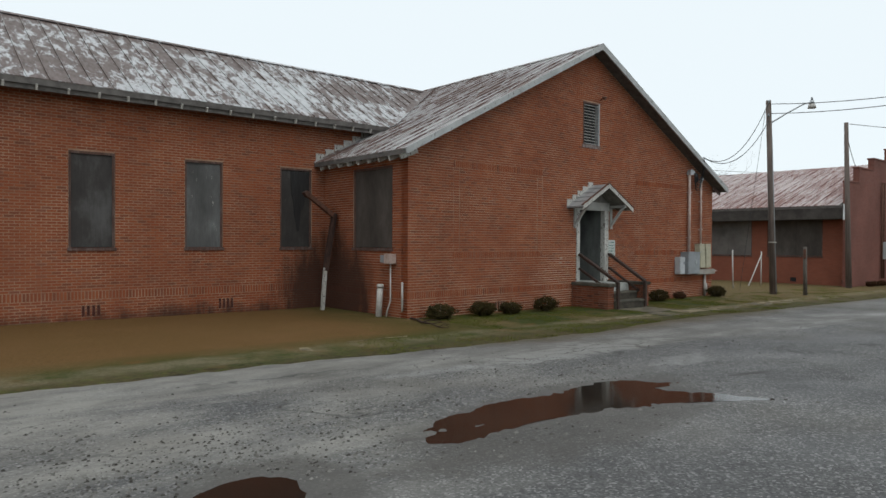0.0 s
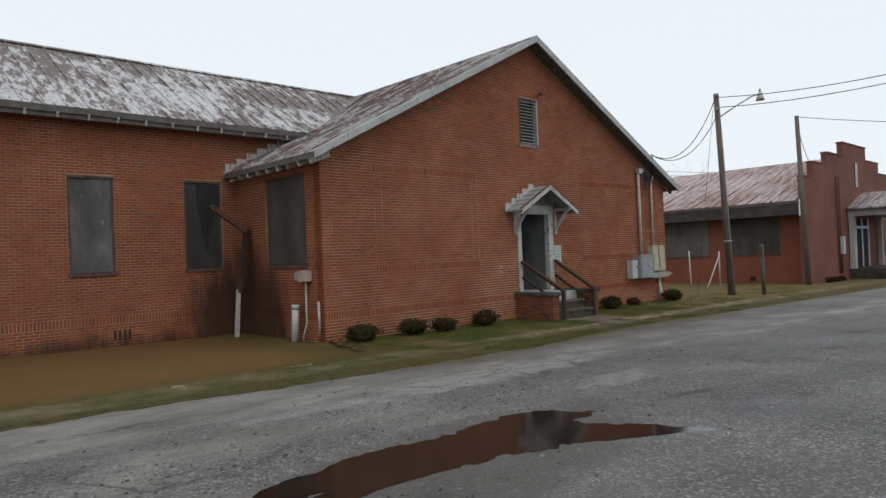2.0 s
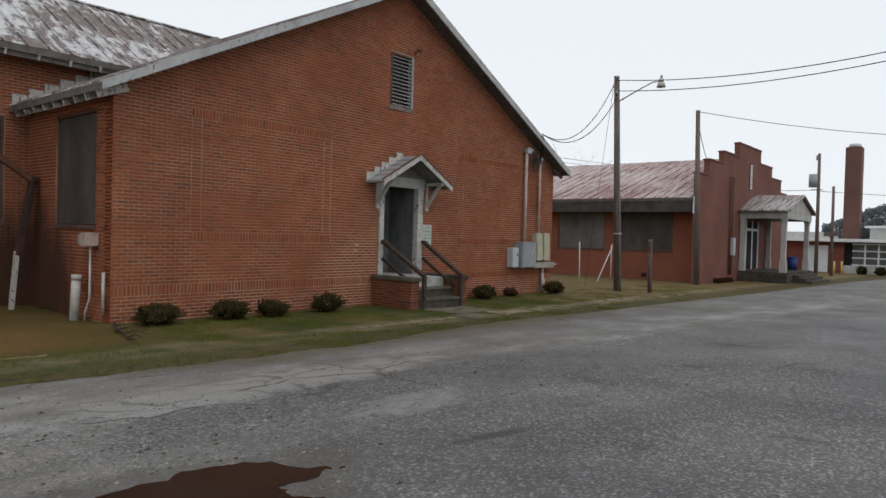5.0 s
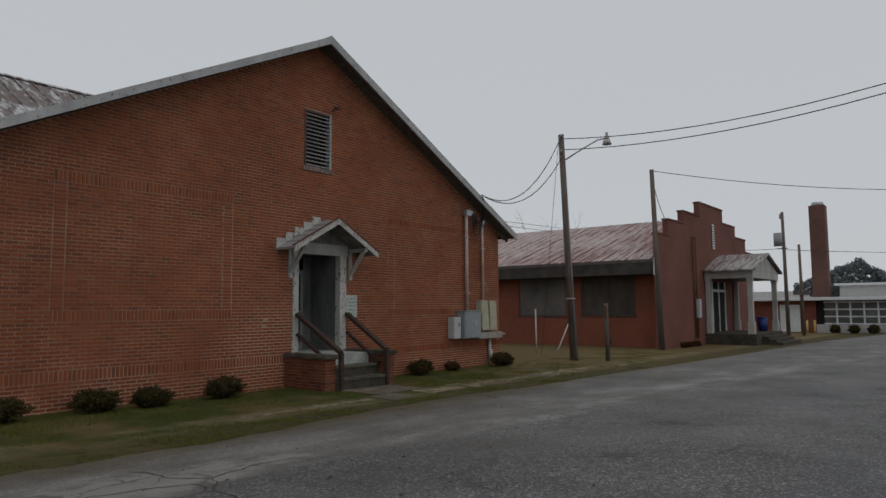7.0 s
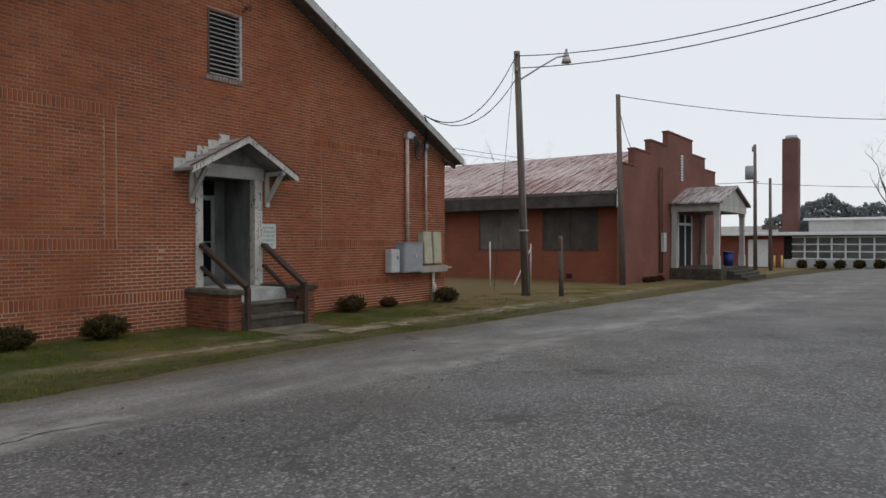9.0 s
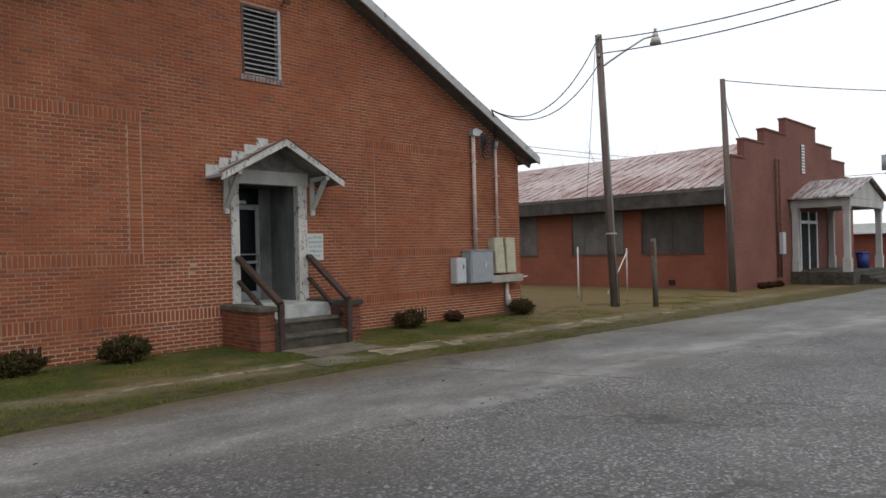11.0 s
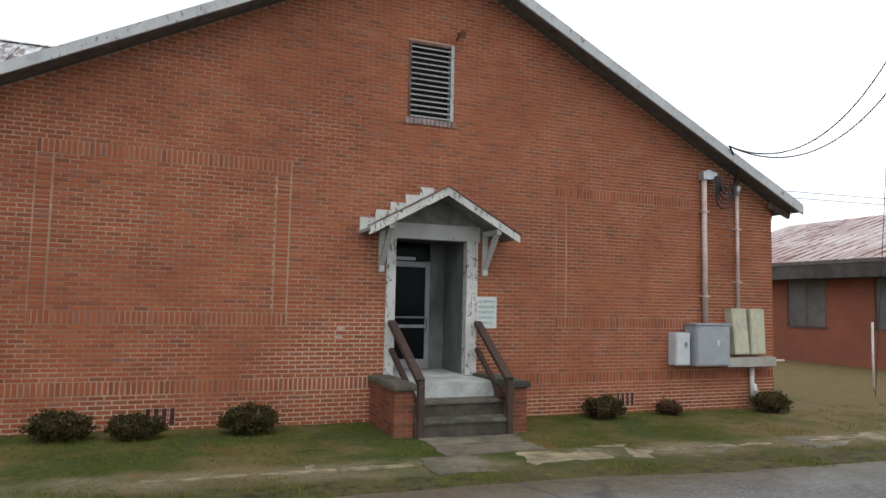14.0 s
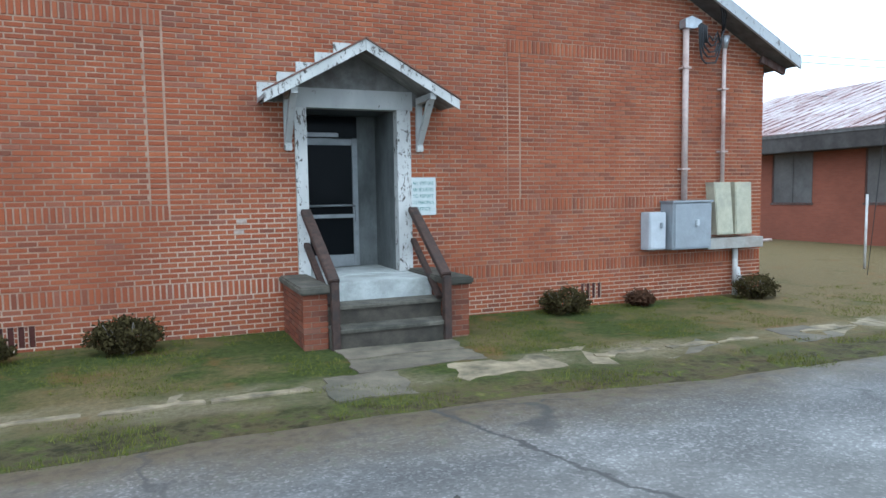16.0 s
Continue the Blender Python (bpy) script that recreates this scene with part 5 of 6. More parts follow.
# ---------------------------------------------------------------- entrance steps
SX0, SX1 = 16.94, 18.56
stoop = thing("entrance_stoop", (17.75, 14.8, ground_z(17.75, 14.8)), "concrete steps between low brick cheek walls", "steps")
gz = ground_z(17.7, 14.4)
part("landing", box(SX0, SX1, 14.70, FY - 0.04, gz - 0.2, 0.85, 0.012), "concrete_white", stoop, "pale painted concrete landing")
def worn_tread(x0, x1, y0, y1, z, seed):
    """A tread with a chipped, sagging front edge."""
    n, bm_ = 26, bmesh.new()
    rows = []
    for i in range(n + 1):
        x = x0 + (x1 - x0) * i / n
        chip = 0.030 * max(0.0, noise.noise((x * 4.5, seed, 1)) + 0.1) + 0.012 * noise.noise((x * 14, seed, 4))
        sink = 0.010 * math.sin(math.pi * i / n) + 0.018 * max(0.0, noise.noise((x * 6, seed, 9)))
        rows.append([bm_.verts.new(p) for p in ((x, y0 + chip, z - 0.055), (x, y0 + chip * 1.3, z - 0.012 - sink), (x, y0 + 0.02 + chip * 2, z - sink * 0.5), (x, y1, z), (x, y1, z - 0.055))])
    for p, q in zip(rows, rows[1:]):
        for j in range(5):
            bm_.faces.new((p[j], p[(j + 1) % 5], q[(j + 1) % 5], q[j]))
    bm_.faces.new(rows[0][::-1])
    bm_.faces.new(rows[-1])
    bmesh.ops.recalc_face_normals(bm_, faces=bm_.faces)
    return bm_


for k, (ya, yb, zt) in enumerate(((14.38, 14.698, 0.60), (14.06, 14.378, 0.35))):
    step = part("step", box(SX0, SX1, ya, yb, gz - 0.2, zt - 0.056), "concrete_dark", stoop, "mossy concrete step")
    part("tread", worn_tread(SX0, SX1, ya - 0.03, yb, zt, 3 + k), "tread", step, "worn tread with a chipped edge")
for x0, x1 in ((16.62, 16.93), (18.57, 18.88)):
    cheek = part("cheek_wall", box(x0 + 0.012, x1 - 0.012, 14.16, FY - 0.022, gz - 0.2, 0.80), "mortar_old", stoop, "low brick cheek wall")
    for r in range(-8, 2):
        z0 = Z0 + r * COURSE
        if z0 < gz - 0.12 or z0 > 0.75:
            continue
        off = LENGTH / 2 if r % 2 else 0
        part("brick", box(x0, x0 + (0.20 if r % 2 else 0.098), 14.15, 14.25, z0, z0 + 0.058, 0.003), "brick_old", cheek)
        part("brick", box(x0 + (0.212 if r % 2 else 0.11), x1, 14.15, 14.25, z0, z0 + 0.058, 0.003), "brick_old", cheek)
        y = 14.262 + off * 0.5
        if off:
            part("brick", box(x0, x1, 14.262, 14.262 + off * 0.5 - 0.012, z0, z0 + 0.058, 0.003), "brick_old", cheek)
        while y < FY - 0.06:
            part("brick", box(x0, x1, y, min(y + 0.2035, FY - 0.025), z0, z0 + 0.058, 0.003), "brick_old", cheek)
            y += LENGTH
    part("cap", box(x0 - 0.05, x1 + 0.05, 14.08, FY - 0.022, 0.80, 0.90, 0.022), "tread", cheek, "mossy concrete cap")
for x, xt in ((17.0, 16.97), (18.51, 18.6)):
    hand = thing("stair_railing", (x, 14.1, 0.2), "brown painted sloping handrail beside concrete steps", "railing", "railings of the steps")
    part("top_rail", bar((xt, FY - 0.06, 1.80), (x, 14.06, 0.94), 0.14, 0.085, 0.01), "rail", hand)
    part("lower_rail", bar((xt, FY - 0.06, 1.33), (x, 14.30, 0.62), 0.085, 0.07, 0.008), "rail", hand)
    part("post", box(x - 0.05, x + 0.05, 14.0, 14.1, ground_z(x, 14.0) - 0.02, 0.94, 0.006), "rail", hand)

# ---------------------------------------------------------------- notice beside the door
notice = thing("notice_sign", (18.79, FY - 0.01, 1.70), "white metal notice with five lines of green lettering", "sign")
part("plate", box(18.581, 19.0, FY - 0.03, FY - 0.016, 1.70, 2.274, 0.004), "sign", notice)


def lettering(text, x, y, z, size, parent, width):
    c = bpy.data.curves.new("lettering", "FONT")
    c.body, c.size, c.align_x, c.align_y, c.extrude = text, size, "CENTER", "CENTER", 0.0008
    tmp = bpy.data.objects.new("lettering", c)
    scene.collection.objects.link(tmp)
    dg = bpy.context.evaluated_depsgraph_get()
    me = bpy.data.meshes.new_from_object(tmp.evaluated_get(dg))
    bpy.data.objects.remove(tmp)
    wide = max(v.co.x for v in me.vertices) - min(v.co.x for v in me.vertices)
    me.transform(Matrix.Diagonal((min(1.0, width / wide), 1, 1, 1)))
    me.transform(Matrix.Translation(Vector((x, y, z)) - ORIGIN[parent.name]) @ Euler((radians(90), 0, 0)).to_matrix().to_4x4())
    me.materials.clear()
    me.materials.append(M["sign_ink"])
    ob = new("lettering", me)
    ob.parent = parent


for k, line in enumerate(("ALL VISITORS", "ARE REQUESTED", "TO REPORT", "TO PRINCIPAL'S", "OFFICE")):
    lettering(line, 18.79, FY - 0.032, 2.185 - k * 0.098, 0.075, notice, 0.34)

# ---------------------------------------------------------------- electrical things on the front
cab = thing("electrical_cabinet", (23.81, 15.4, 0.97), "large grey steel electrical cabinet on the brick wall", "cabinet")
part("body", box(23.365, 24.257, 15.26, FY - 0.012, 0.97, 1.80, 0.01), "steel_grey", cab)
part("door", box(23.40, 24.225, 15.243, 15.258, 1.0, 1.78, 0.006), "steel_grey", cab)
part("lid", box(23.34, 24.28, 15.235, FY - 0.012, 1.802, 1.838, 0.006), "steel_grey", cab)
part("handle", box(23.86, 23.93, 15.20, 15.241, 1.38, 1.50, 0.01), "steel_light", cab, "latch handle")
sw = thing("switch_box", (23.1, 15.45, 0.98), "small light grey switch box on the brick wall", "box")
part("body", box(22.93, 23.30, 15.36, FY - 0.012, 0.98, 1.64, 0.01), "steel_light", sw)
part("cover", box(22.95, 23.285, 15.345, 15.358, 1.0, 1.62, 0.005), "steel_light", sw)
part("switch_handle", box(23.15, 23.2, 15.30, 15.343, 1.36, 1.46, 0.008), "steel_grey", sw)
for x, lean, lab in ((24.66, 0.05, "tilted tan meter box above the cable trough"), (25.14, 0.02, "tan meter box above the cable trough")):
    mb = thing("meter_box", (x, 15.45, 1.19), lab, "box", "meter boxes")
    part("body", slab([(x - 0.2 + lean, 1.19), (x + 0.2 + lean, 1.19), (x + 0.2 - lean, 2.16), (x - 0.2 - lean, 2.16)], 15.38, FY - 0.012, "y"), "steel_tan", mb)
    part("cover", slab([(x - 0.18 + lean, 1.21), (x + 0.18 + lean, 1.21), (x + 0.18 - lean, 2.14), (x - 0.18 - lean, 2.14)], 15.366, 15.379, "y"), "steel_tan", mb)
tr = thing("cable_trough", (25.0, 15.45, 0.9), "grey steel cable trough under the meter boxes", "trough")
part("body", box(24.262, 25.62, 15.34, FY - 0.012, 0.93, 1.13, 0.006), "steel_worn", tr)
part("end_pipe", rod((25.6, 15.45, 1.04), (25.95, 15.45, 1.04), 0.028), "pipe", tr)
for x, z0, z1, r, head in ((23.83, 1.838, 4.93, 0.055, True), (24.73, 2.16, 4.6, 0.038, False)):
    cp = thing("service_conduit", (x, 15.5, z0), "painted steel conduit rising up the brick wall", "conduit", "service conduits")
    part("pipe", rod((x, 15.50, z0), (x, 15.50, z1), r), "pipe", cp)
    part("strap", box(x - r - 0.03, x + r + 0.03, 15.44, FY - 0.012, z0 + 0.55, z0 + 0.58), "pipe", cp)
    part("strap", box(x - r - 0.03, x + r + 0.03, 15.44, FY - 0.012, z1 - 0.75, z1 - 0.72), "pipe", cp)
    if head:
        part("weatherhead", slab([(x - 0.09, z1 - 0.05), (x + 0.10, z1 - 0.05), (x + 0.30, z1 + 0.0), (x + 0.27, z1 + 0.10), (x + 0.05, z1 + 0.16), (x - 0.09, z1 + 0.10)], 15.41, 15.57, "y"), "zinc", cp, "metal weatherhead")
    else:
        part("weatherhead", rod((x, 15.5, z1), (x, 15.46, z1 + 0.22), 0.05, 0.07), "zinc", cp)
dp = thing("drain_conduit", (25.1, 15.5, 0.25), "pale plastic pipe from the cable trough into the ground", "pipe")
part("pipe", rod((25.08, 15.50, 0.0), (25.08, 15.50, 0.93), 0.05), "pvc", dp)
part("elbow", rod((25.16, 15.46, 0.18), (25.1, 15.48, 0.55), 0.06), "pvc", dp)
DROP = (24.13, 15.10, 5.56)                  # where the service cables reach the gable
loop = thing("cable_loops", (24.3, 15.4, 4.2), "black service cables looped beside the weatherhead", "cable")
rng = random.Random(3)
for k in range(5):
    low = 4.30 + 0.09 * k + rng.uniform(-0.03, 0.03)
    xa, xb = 24.02 + 0.02 * k, 24.52 - 0.03 * k
    out = 15.40 - 0.022 * k
    pts = [(xa, 15.46, 5.0), (xa + 0.02, out, 4.90), (xa + 0.03, out, 4.62), (xa + 0.08, out, low + 0.08), (xa + 0.17, out, low), (xb - 0.10, out, low + 0.02), (xb - 0.03, out, low + 0.16), (xb + 0.03, out, 4.66), (xb + 0.04 + 0.02 * k, out, 4.86)]
    part("cable", tube(pts, 0.018, 6), "wire", loop)
for k in range(3):
    part("cable", tube([(24.56 - 0.01 * k, 15.378 - 0.022 * k, 4.84), (24.42 + 0.05 * k, 15.26, 5.12), (24.30 + 0.04 * k, RY + 0.03, 5.30), (24.22, RY - 0.05, 5.48), DROP], 0.015, 6), "wire", loop)
gl = thing("floodlight", (18.1, 15.45, 7.1), "small rusty lamp bracket at the gable vent", "lamp")
part("arm", rod((18.10, FY + 0.02, 7.02), (18.12, FY - 0.14, 7.10), 0.016), "rust", gl)
part("shade", rod((18.10, FY - 0.10, 7.12), (18.14, FY - 0.22, 7.06), 0.035, 0.07), "rust", gl)

# ---------------------------------------------------------------- the corner by the wing
mt = thing("gas_meter_box", (9.7, 16.3, 1.6), "small grey utility box on the return wall", "box")
part("body", box(9.60, 9.848, 16.08, 16.32, 1.60, 1.86, 0.01), "pipe", mt)
part("body", box(9.66, 9.848, 16.42, 16.58, 1.62, 1.82, 0.01), "steel_grey", mt)
part("pipe", tube([(9.74, 16.2, 1.62), (9.74, 16.2, 0.6), (9.70, 16.3, 0.3), (9.72, 16.36, 0.12)], 0.022), "pvc", mt)
vp = thing("standpipe", (9.6, 16.55, 0.1), "short white standpipe by the return wall", "pipe")
part("pipe", rod((9.60, 16.55, 0.05), (9.62, 16.50, 1.02), 0.085, seg=16), "pvc", vp)
part("collar", rod((9.618, 16.502, 0.94), (9.622, 16.498, 1.04), 0.095, seg=16), "pvc", vp)
vp = thing("downpipe_stub", (9.78, 15.72, 0.2), "thin white pipe at the building corner", "pipe")
part("pipe", rod((9.79, 15.74, 0.35), (9.79, 15.74, 1.12), 0.03), "pvc", vp)
br = thing("broken_downspout", (9.32, 19.0, 0.1), "rusty bent downspout leaning on a white post", "downspout")
part("post", bar((9.31, 19.0, 0.05), (9.41, 19.0, 1.40), 0.11, 0.09, 0.005), "white_flaky", br, "white flaking post")
part("spout", bar((9.42, 19.02, 1.30), (9.72, 19.02, 2.98), 0.17, 0.13, 0.012), "spout", br, "rusty leaning spout")
part("elbow", rod((9.70, 19.02, 2.86), (9.73, 19.02, 3.02), 0.10, 0.09, 10), "spout", br)
part("arm", bar((9.74, 19.02, 2.92), (8.80, 19.02, 3.56), 0.14, 0.13, 0.012), "rust", br, "rusty bent arm")
part("torn_end", bar((8.84, 19.02, 3.60), (8.72, 19.02, 3.52), 0.17, 0.16, 0.008), "spout", br)


# ---------------------------------------------------------------- shrubs
def shrub(x, y, r, h, leaf, label, seed, count=4600, size=0.62):
    rnd = random.Random(seed)
    z = ground_z(x, y)
    ob = thing("shrub", (x, y, z), label, "shrub", "shrubs along the wall")
    v, f = [], []
    for k in range(count):
        d = Vector((rnd.gauss(0, 1), rnd.gauss(0, 1), rnd.gauss(0, 1))).normalized()
        swell = 0.80 + 0.34 * noise.noise(d * 2.1 + Vector((seed * 3.7, 0, 0))) + 0.16 * noise.noise(d * 6 + Vector((0, seed, 0)))
        q = d * swell * (0.55 + 0.55 * rnd.random() ** 0.5)
        c = Vector((x + q.x * r, y + q.y * r * 0.8, z + max(0.02, h * (0.48 + 0.52 * q.z))))
        s = rnd.uniform(0.012, 0.030) * size
        if rnd.random() < 0.12 and q.z > 0.1:                   # sprigs that stand out of the crown
            c += Vector((d.x * 0.5, d.y * 0.5, 1)) * rnd.uniform(0.0, 0.09) * size
        u = Vector((rnd.gauss(0, 0.8), rnd.gauss(0, 0.8), abs(rnd.gauss(0, 1.2)))).normalized()
        w = u.orthogonal().normalized()
        b = len(v)
        v += [c - u * s * 1.7, c + w * s, c + u * s * 1.7, c - w * s]
        f.append((b, b + 1, b + 2, b + 3))
    raw("crown", [tuple(p) for p in v], f, leaf, ob)
    bm = bmesh.new()
    for k in range(9):
        a = rnd.uniform(0, math.tau)
        rod((x + 0.04 * math.cos(a), y + 0.04 * math.sin(a), z - 0.03), (x + r * 0.65 * math.cos(a), y + r * 0.5 * math.sin(a), z + h * rnd.uniform(0.6, 0.95)), 0.011, 0.004, 5, bm)
    part("stems", bm, "bark", ob)


for k, (x, y, r, h, leaf, lab) in enumerate((
        (10.5, 15.02, 0.48, 0.42, "leaf", "low dark green shrub against brick wall"), (12.05, 15.02, 0.46, 0.42, "leaf", "low dark green shrub against brick wall"),
        (13.02, 14.9, 0.40, 0.36, "leaf", "low dark green shrub before a foundation vent"), (14.6, 14.95, 0.48, 0.46, "leaf", "low dark green shrub against brick wall"),
        (21.05, 15.1, 0.48, 0.42, "leaf", "low dark green shrub against brick wall"), (22.6, 15.18, 0.30, 0.28, "leaf_brown", "small browned shrub against brick wall"),
        (25.1, 15.0, 0.48, 0.46, "leaf", "low dark green shrub at the building corner"))):
    shrub(x, y, r, h, leaf, lab, 11 + k)


# ---------------------------------------------------------------- poles and wires
def utility_pole(base, top, r0, r1, label):
    ob = thing("utility_pole", base, label, "pole", "utility poles")
    a = Vector(base) - Vector((0, 0, 0.2))
    part("shaft", rod(a, top, r0, r1, 14), "pole", ob)
    return ob


P1B, P1T = (28.98, 14.42, ground_z(28.98, 14.42)), (28.6, 14.56, 8.33)
P2B, P2T = (37.95, 14.45, ground_z(37.95, 14.45)), (37.8, 14.62, 8.47)
p1 = utility_pole(P1B, P1T, 0.15, 0.105, "brown wooden utility pole carrying a street lamp")
p2 = utility_pole(P2B, P2T, 0.15, 0.10, "brown wooden utility pole beside the red brick building")
part("lamp_arm", tube([(28.63, 14.47, 7.35), (28.95, 13.9, 7.75), (29.25, 13.4, 8.08), (29.42, 13.16, 8.14)], 0.028), "zinc", p1)
head = part("lamp_head", rod((29.44, 13.12, 8.08), (29.44, 13.12, 8.24), 0.10, 0.07, 16), "zinc", p1, "grey street lamp head")
part("lamp_bowl", rod((29.44, 13.12, 7.90), (29.44, 13.12, 8.078), 0.17, 0.12, 16), "pvc", head, "pale lamp bowl")
part("photocell", rod((29.44, 13.12, 8.242), (29.44, 13.12, 8.36), 0.045, 0.04, 10), "steel_grey", head)
for z in (7.62, 8.2):
    part("insulator", rod((28.5, 14.50, z), (28.5, 14.50, z + 0.12), 0.04, seg=8), "steel_grey", p1)
part("conduit", rod((28.92, 14.28, 0.1), (28.66, 14.42, 6.8), 0.02, seg=6), "steel_grey", p1)
part("marker_band", rod((28.86, 14.44, 2.20), (28.86, 14.44, 2.26), 0.165, seg=14), "steel_worn", p1)

stub = thing("wooden_post", (29.3, 13.25, ground_z(29.3, 13.25)), "short weathered wooden post in the turf", "post")
part("post", rod((29.32, 13.25, -0.2), (29.28, 13.27, 2.05), 0.085, 0.075, 10), "stick", stub)
part("tag", box(29.19, 29.21, 13.2, 13.3, 1.55, 1.95), "rust", stub)


def wire(a, b, drop, r=0.016, label="black overhead cable strung between poles"):
    ob = thing("overhead_cable", a, label, "cable", "overhead cables")
    part("cable", tube(sag(a, b, drop, 28), r, 6), "wire", ob)


FAR = (26.0, -14.0, 0)
p5 = utility_pole((FAR[0], FAR[1], ground_z(FAR[0], FAR[1])), (26.0, -14.0, 14.3), 0.18, 0.11, "brown wooden utility pole across the road")
wire((28.6, 14.5, 8.17), (26.0, -13.95, 14.0), 2.6)
wire((28.62, 14.5, 7.76), (26.0, -13.95, 13.5), 2.4)
wire((28.52, 14.5, 8.25), DROP, 1.0, 0.015, "black service cable dropping to the gable")
wire((28.52, 14.5, 7.45), DROP, 0.85, 0.015, "black service cable dropping to the gable")
wire((28.55, 14.65, 8.0), (30.3, 16.55, -0.05), 0.0, 0.008, "thin steel guy wire from pole to ground")
p6 = utility_pole((64.0, -12.0, ground_z(64, -12)), (64.0, -12.0, 11.3), 0.15, 0.10, "brown wooden utility pole across the road")
wire((37.8, 14.55, 8.4), (64.0, -11.95, 11.0), 1.8)
wire((37.85, 14.6, 7.9), (40.6, 14.95, 6.2), 0.25, 0.016, "black service cable dropping to the parapet")
wire((37.8, 14.6, 8.3), (37.9, 14.55, 7.4), 0.0, 0.012, "black jumper cable down a pole")
p7 = utility_pole((60.0, 28.0, ground_z(60, 28)), (60.0, 28.0, 8.5), 0.13, 0.09, "wooden utility pole behind the red brick hall")
wire((25.9, 21.0, 6.05), (60.0, 27.95, 8.4), 0.12, 0.014, "black cable between building and rear pole")
wire((25.9, 21.0, 5.85), (60.0, 27.95, 8.05), 0.12, 0.014, "black cable between building and rear pole")

# white pipe stakes in the turf beyond the pole
for a, b, lab in (((31.4, 17.4, -0.1), (31.7, 17.6, 1.85), "thin white pipe stake in the turf"), ((36.2, 18.2, -0.1), (36.3, 18.25, 1.75), "thin white pipe stake in the turf"),
                  ((34.5, 18.1, -0.1), (36.25, 18.2, 1.6), "white pipe leaning against a stake")):
    st = thing("pipe_stake", a, lab, "pipe", "white pipe stakes")
    part("pipe", rod(a, b, 0.03), "pvc", st)

# ---------------------------------------------------------------- the red brick building beyond
BX, BYF, BX1, BYB = 39.62, 14.72, 56.2, 34.0
red = thing("red_brick_hall", (BX, BYF, -0.2), "low red-painted brick hall with stepped parapet and rusty roof", "building")
B2W = [(16.35, 19.4, 1.44, 3.62), (20.3, 23.3, 1.42, 3.62), (25.5, 27.5, 1.4, 3.62), (29.3, 32.0, 1.4, 3.62)]


def b2_side(u, z, n):
    return (BX - n, u, z)


side = wall_sheet("side_wall", (BYF + 0.302, BYB, -0.9, lambda u: 4.3), B2W, b2_side, 0.3, "brick_b2", red)
for k, w in enumerate(B2W):
    boarded_window("window", b2_side, *w, "board_brown" if k == 0 else "board_far", red)
    for u in ((w[0] + w[1]) / 2,):
        part("mullion", box(BX + 0.03, BX + 0.05, u - 0.03, u + 0.03, w[2] + 0.05, w[3] - 0.06), "board_brown" if k == 0 else "board_far", red)
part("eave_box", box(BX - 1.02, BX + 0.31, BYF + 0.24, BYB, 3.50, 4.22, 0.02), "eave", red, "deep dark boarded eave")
for y in (17.9, 15.2):
    part("crawl_vent", box(BX - 0.012, BX + 0.05, y - 0.16, y + 0.16, 0.0, 0.24), "dark", red)
mx = (BX + BX1) / 2
ridge_z = 7.2
b2roof = part("roof", slab([(BX - 1.05, 4.22), (mx, ridge_z), (BX1 + 1.05, 4.22), (BX1 + 1.05, 4.1), (mx, ridge_z - 0.15), (BX - 1.05, 4.1)], BYF + 0.3, BYB + 0.4, "y"), "soffit", red, "rusty red sheet metal roof")
bl = math.hypot(mx - BX + 1.07, ridge_z - 4.36 + 0.14)
pm = panel_mesh("roof_panel", bl, 0.62, "roof_far")
panels(b2roof, pm, slope_frame((BX - 1.07, BYB + 0.4, 4.36 - 0.1), (0, -1, 0), (mx - BX + 1.07, 0, ridge_z - 4.22)), int((BYB + 0.1 - BYF) / 0.62), 0.62)
pm2 = panel_mesh("roof_panel", bl, 0.62, "roof_far")
panels(b2roof, pm2, slope_frame((BX1 + 1.07, BYF + 0.3, 4.36 - 0.1), (0, 1, 0), (-(mx - BX + 1.07), 0, ridge_z - 4.22)), int((BYB + 0.1 - BYF) / 0.62), 0.62)
part("rear_wall", slab([(BX, -0.9), (BX1, -0.9), (BX1, 4.2), (mx, ridge_z - 0.2), (BX, 4.2)], BYB, BYB + 0.3, "y"), "brick_b2", red)
part("side_wall", box(BX1 - 0.3, BX1, BYF + 0.302, BYB, -0.9, 4.3), "brick_b2", red)
# stepped parapet of the front
outline = [(38.7, -0.9), (38.7, 5.45), (40.1, 5.45), (40.1, 6.28), (42.4, 6.28), (42.4, 6.95), (45.15, 6.95), (45.15, 7.74), (49.6, 7.74), (49.6, 6.95), (52.3, 6.95), (52.3, 6.28), (54.7, 6.28), (54.7, 5.45), (56.2, 5.45), (56.2, -0.9)]
front2 = part("front_wall", slab(outline, BYF, BYF + 0.3, "y"), "brick_b2_front", red, "stepped parapet front of brown brick")
for (x0, x1, z) in ((38.66, 40.1, 5.45), (40.06, 42.4, 6.28), (42.36, 45.15, 6.95), (45.1, 49.65, 7.74), (49.6, 52.34, 6.95), (52.3, 54.74, 6.28), (54.7, 56.24, 5.45)):
    part("coping", box(x0, x1, BYF - 0.04, BYF + 0.34, z + 0.002, z + 0.09, 0.01), "brick_b2_front", front2)
part("slit_vent", box(47.25, 47.7, BYF - 0.03, BYF - 0.004, 5.25, 6.75), "dark", front2, "narrow white louvred slit")
for k in range(10):
    part("slat", box(47.25, 47.7, BYF - 0.05, BYF - 0.032, 5.28 + k * 0.15, 5.37 + k * 0.15), "white", front2)
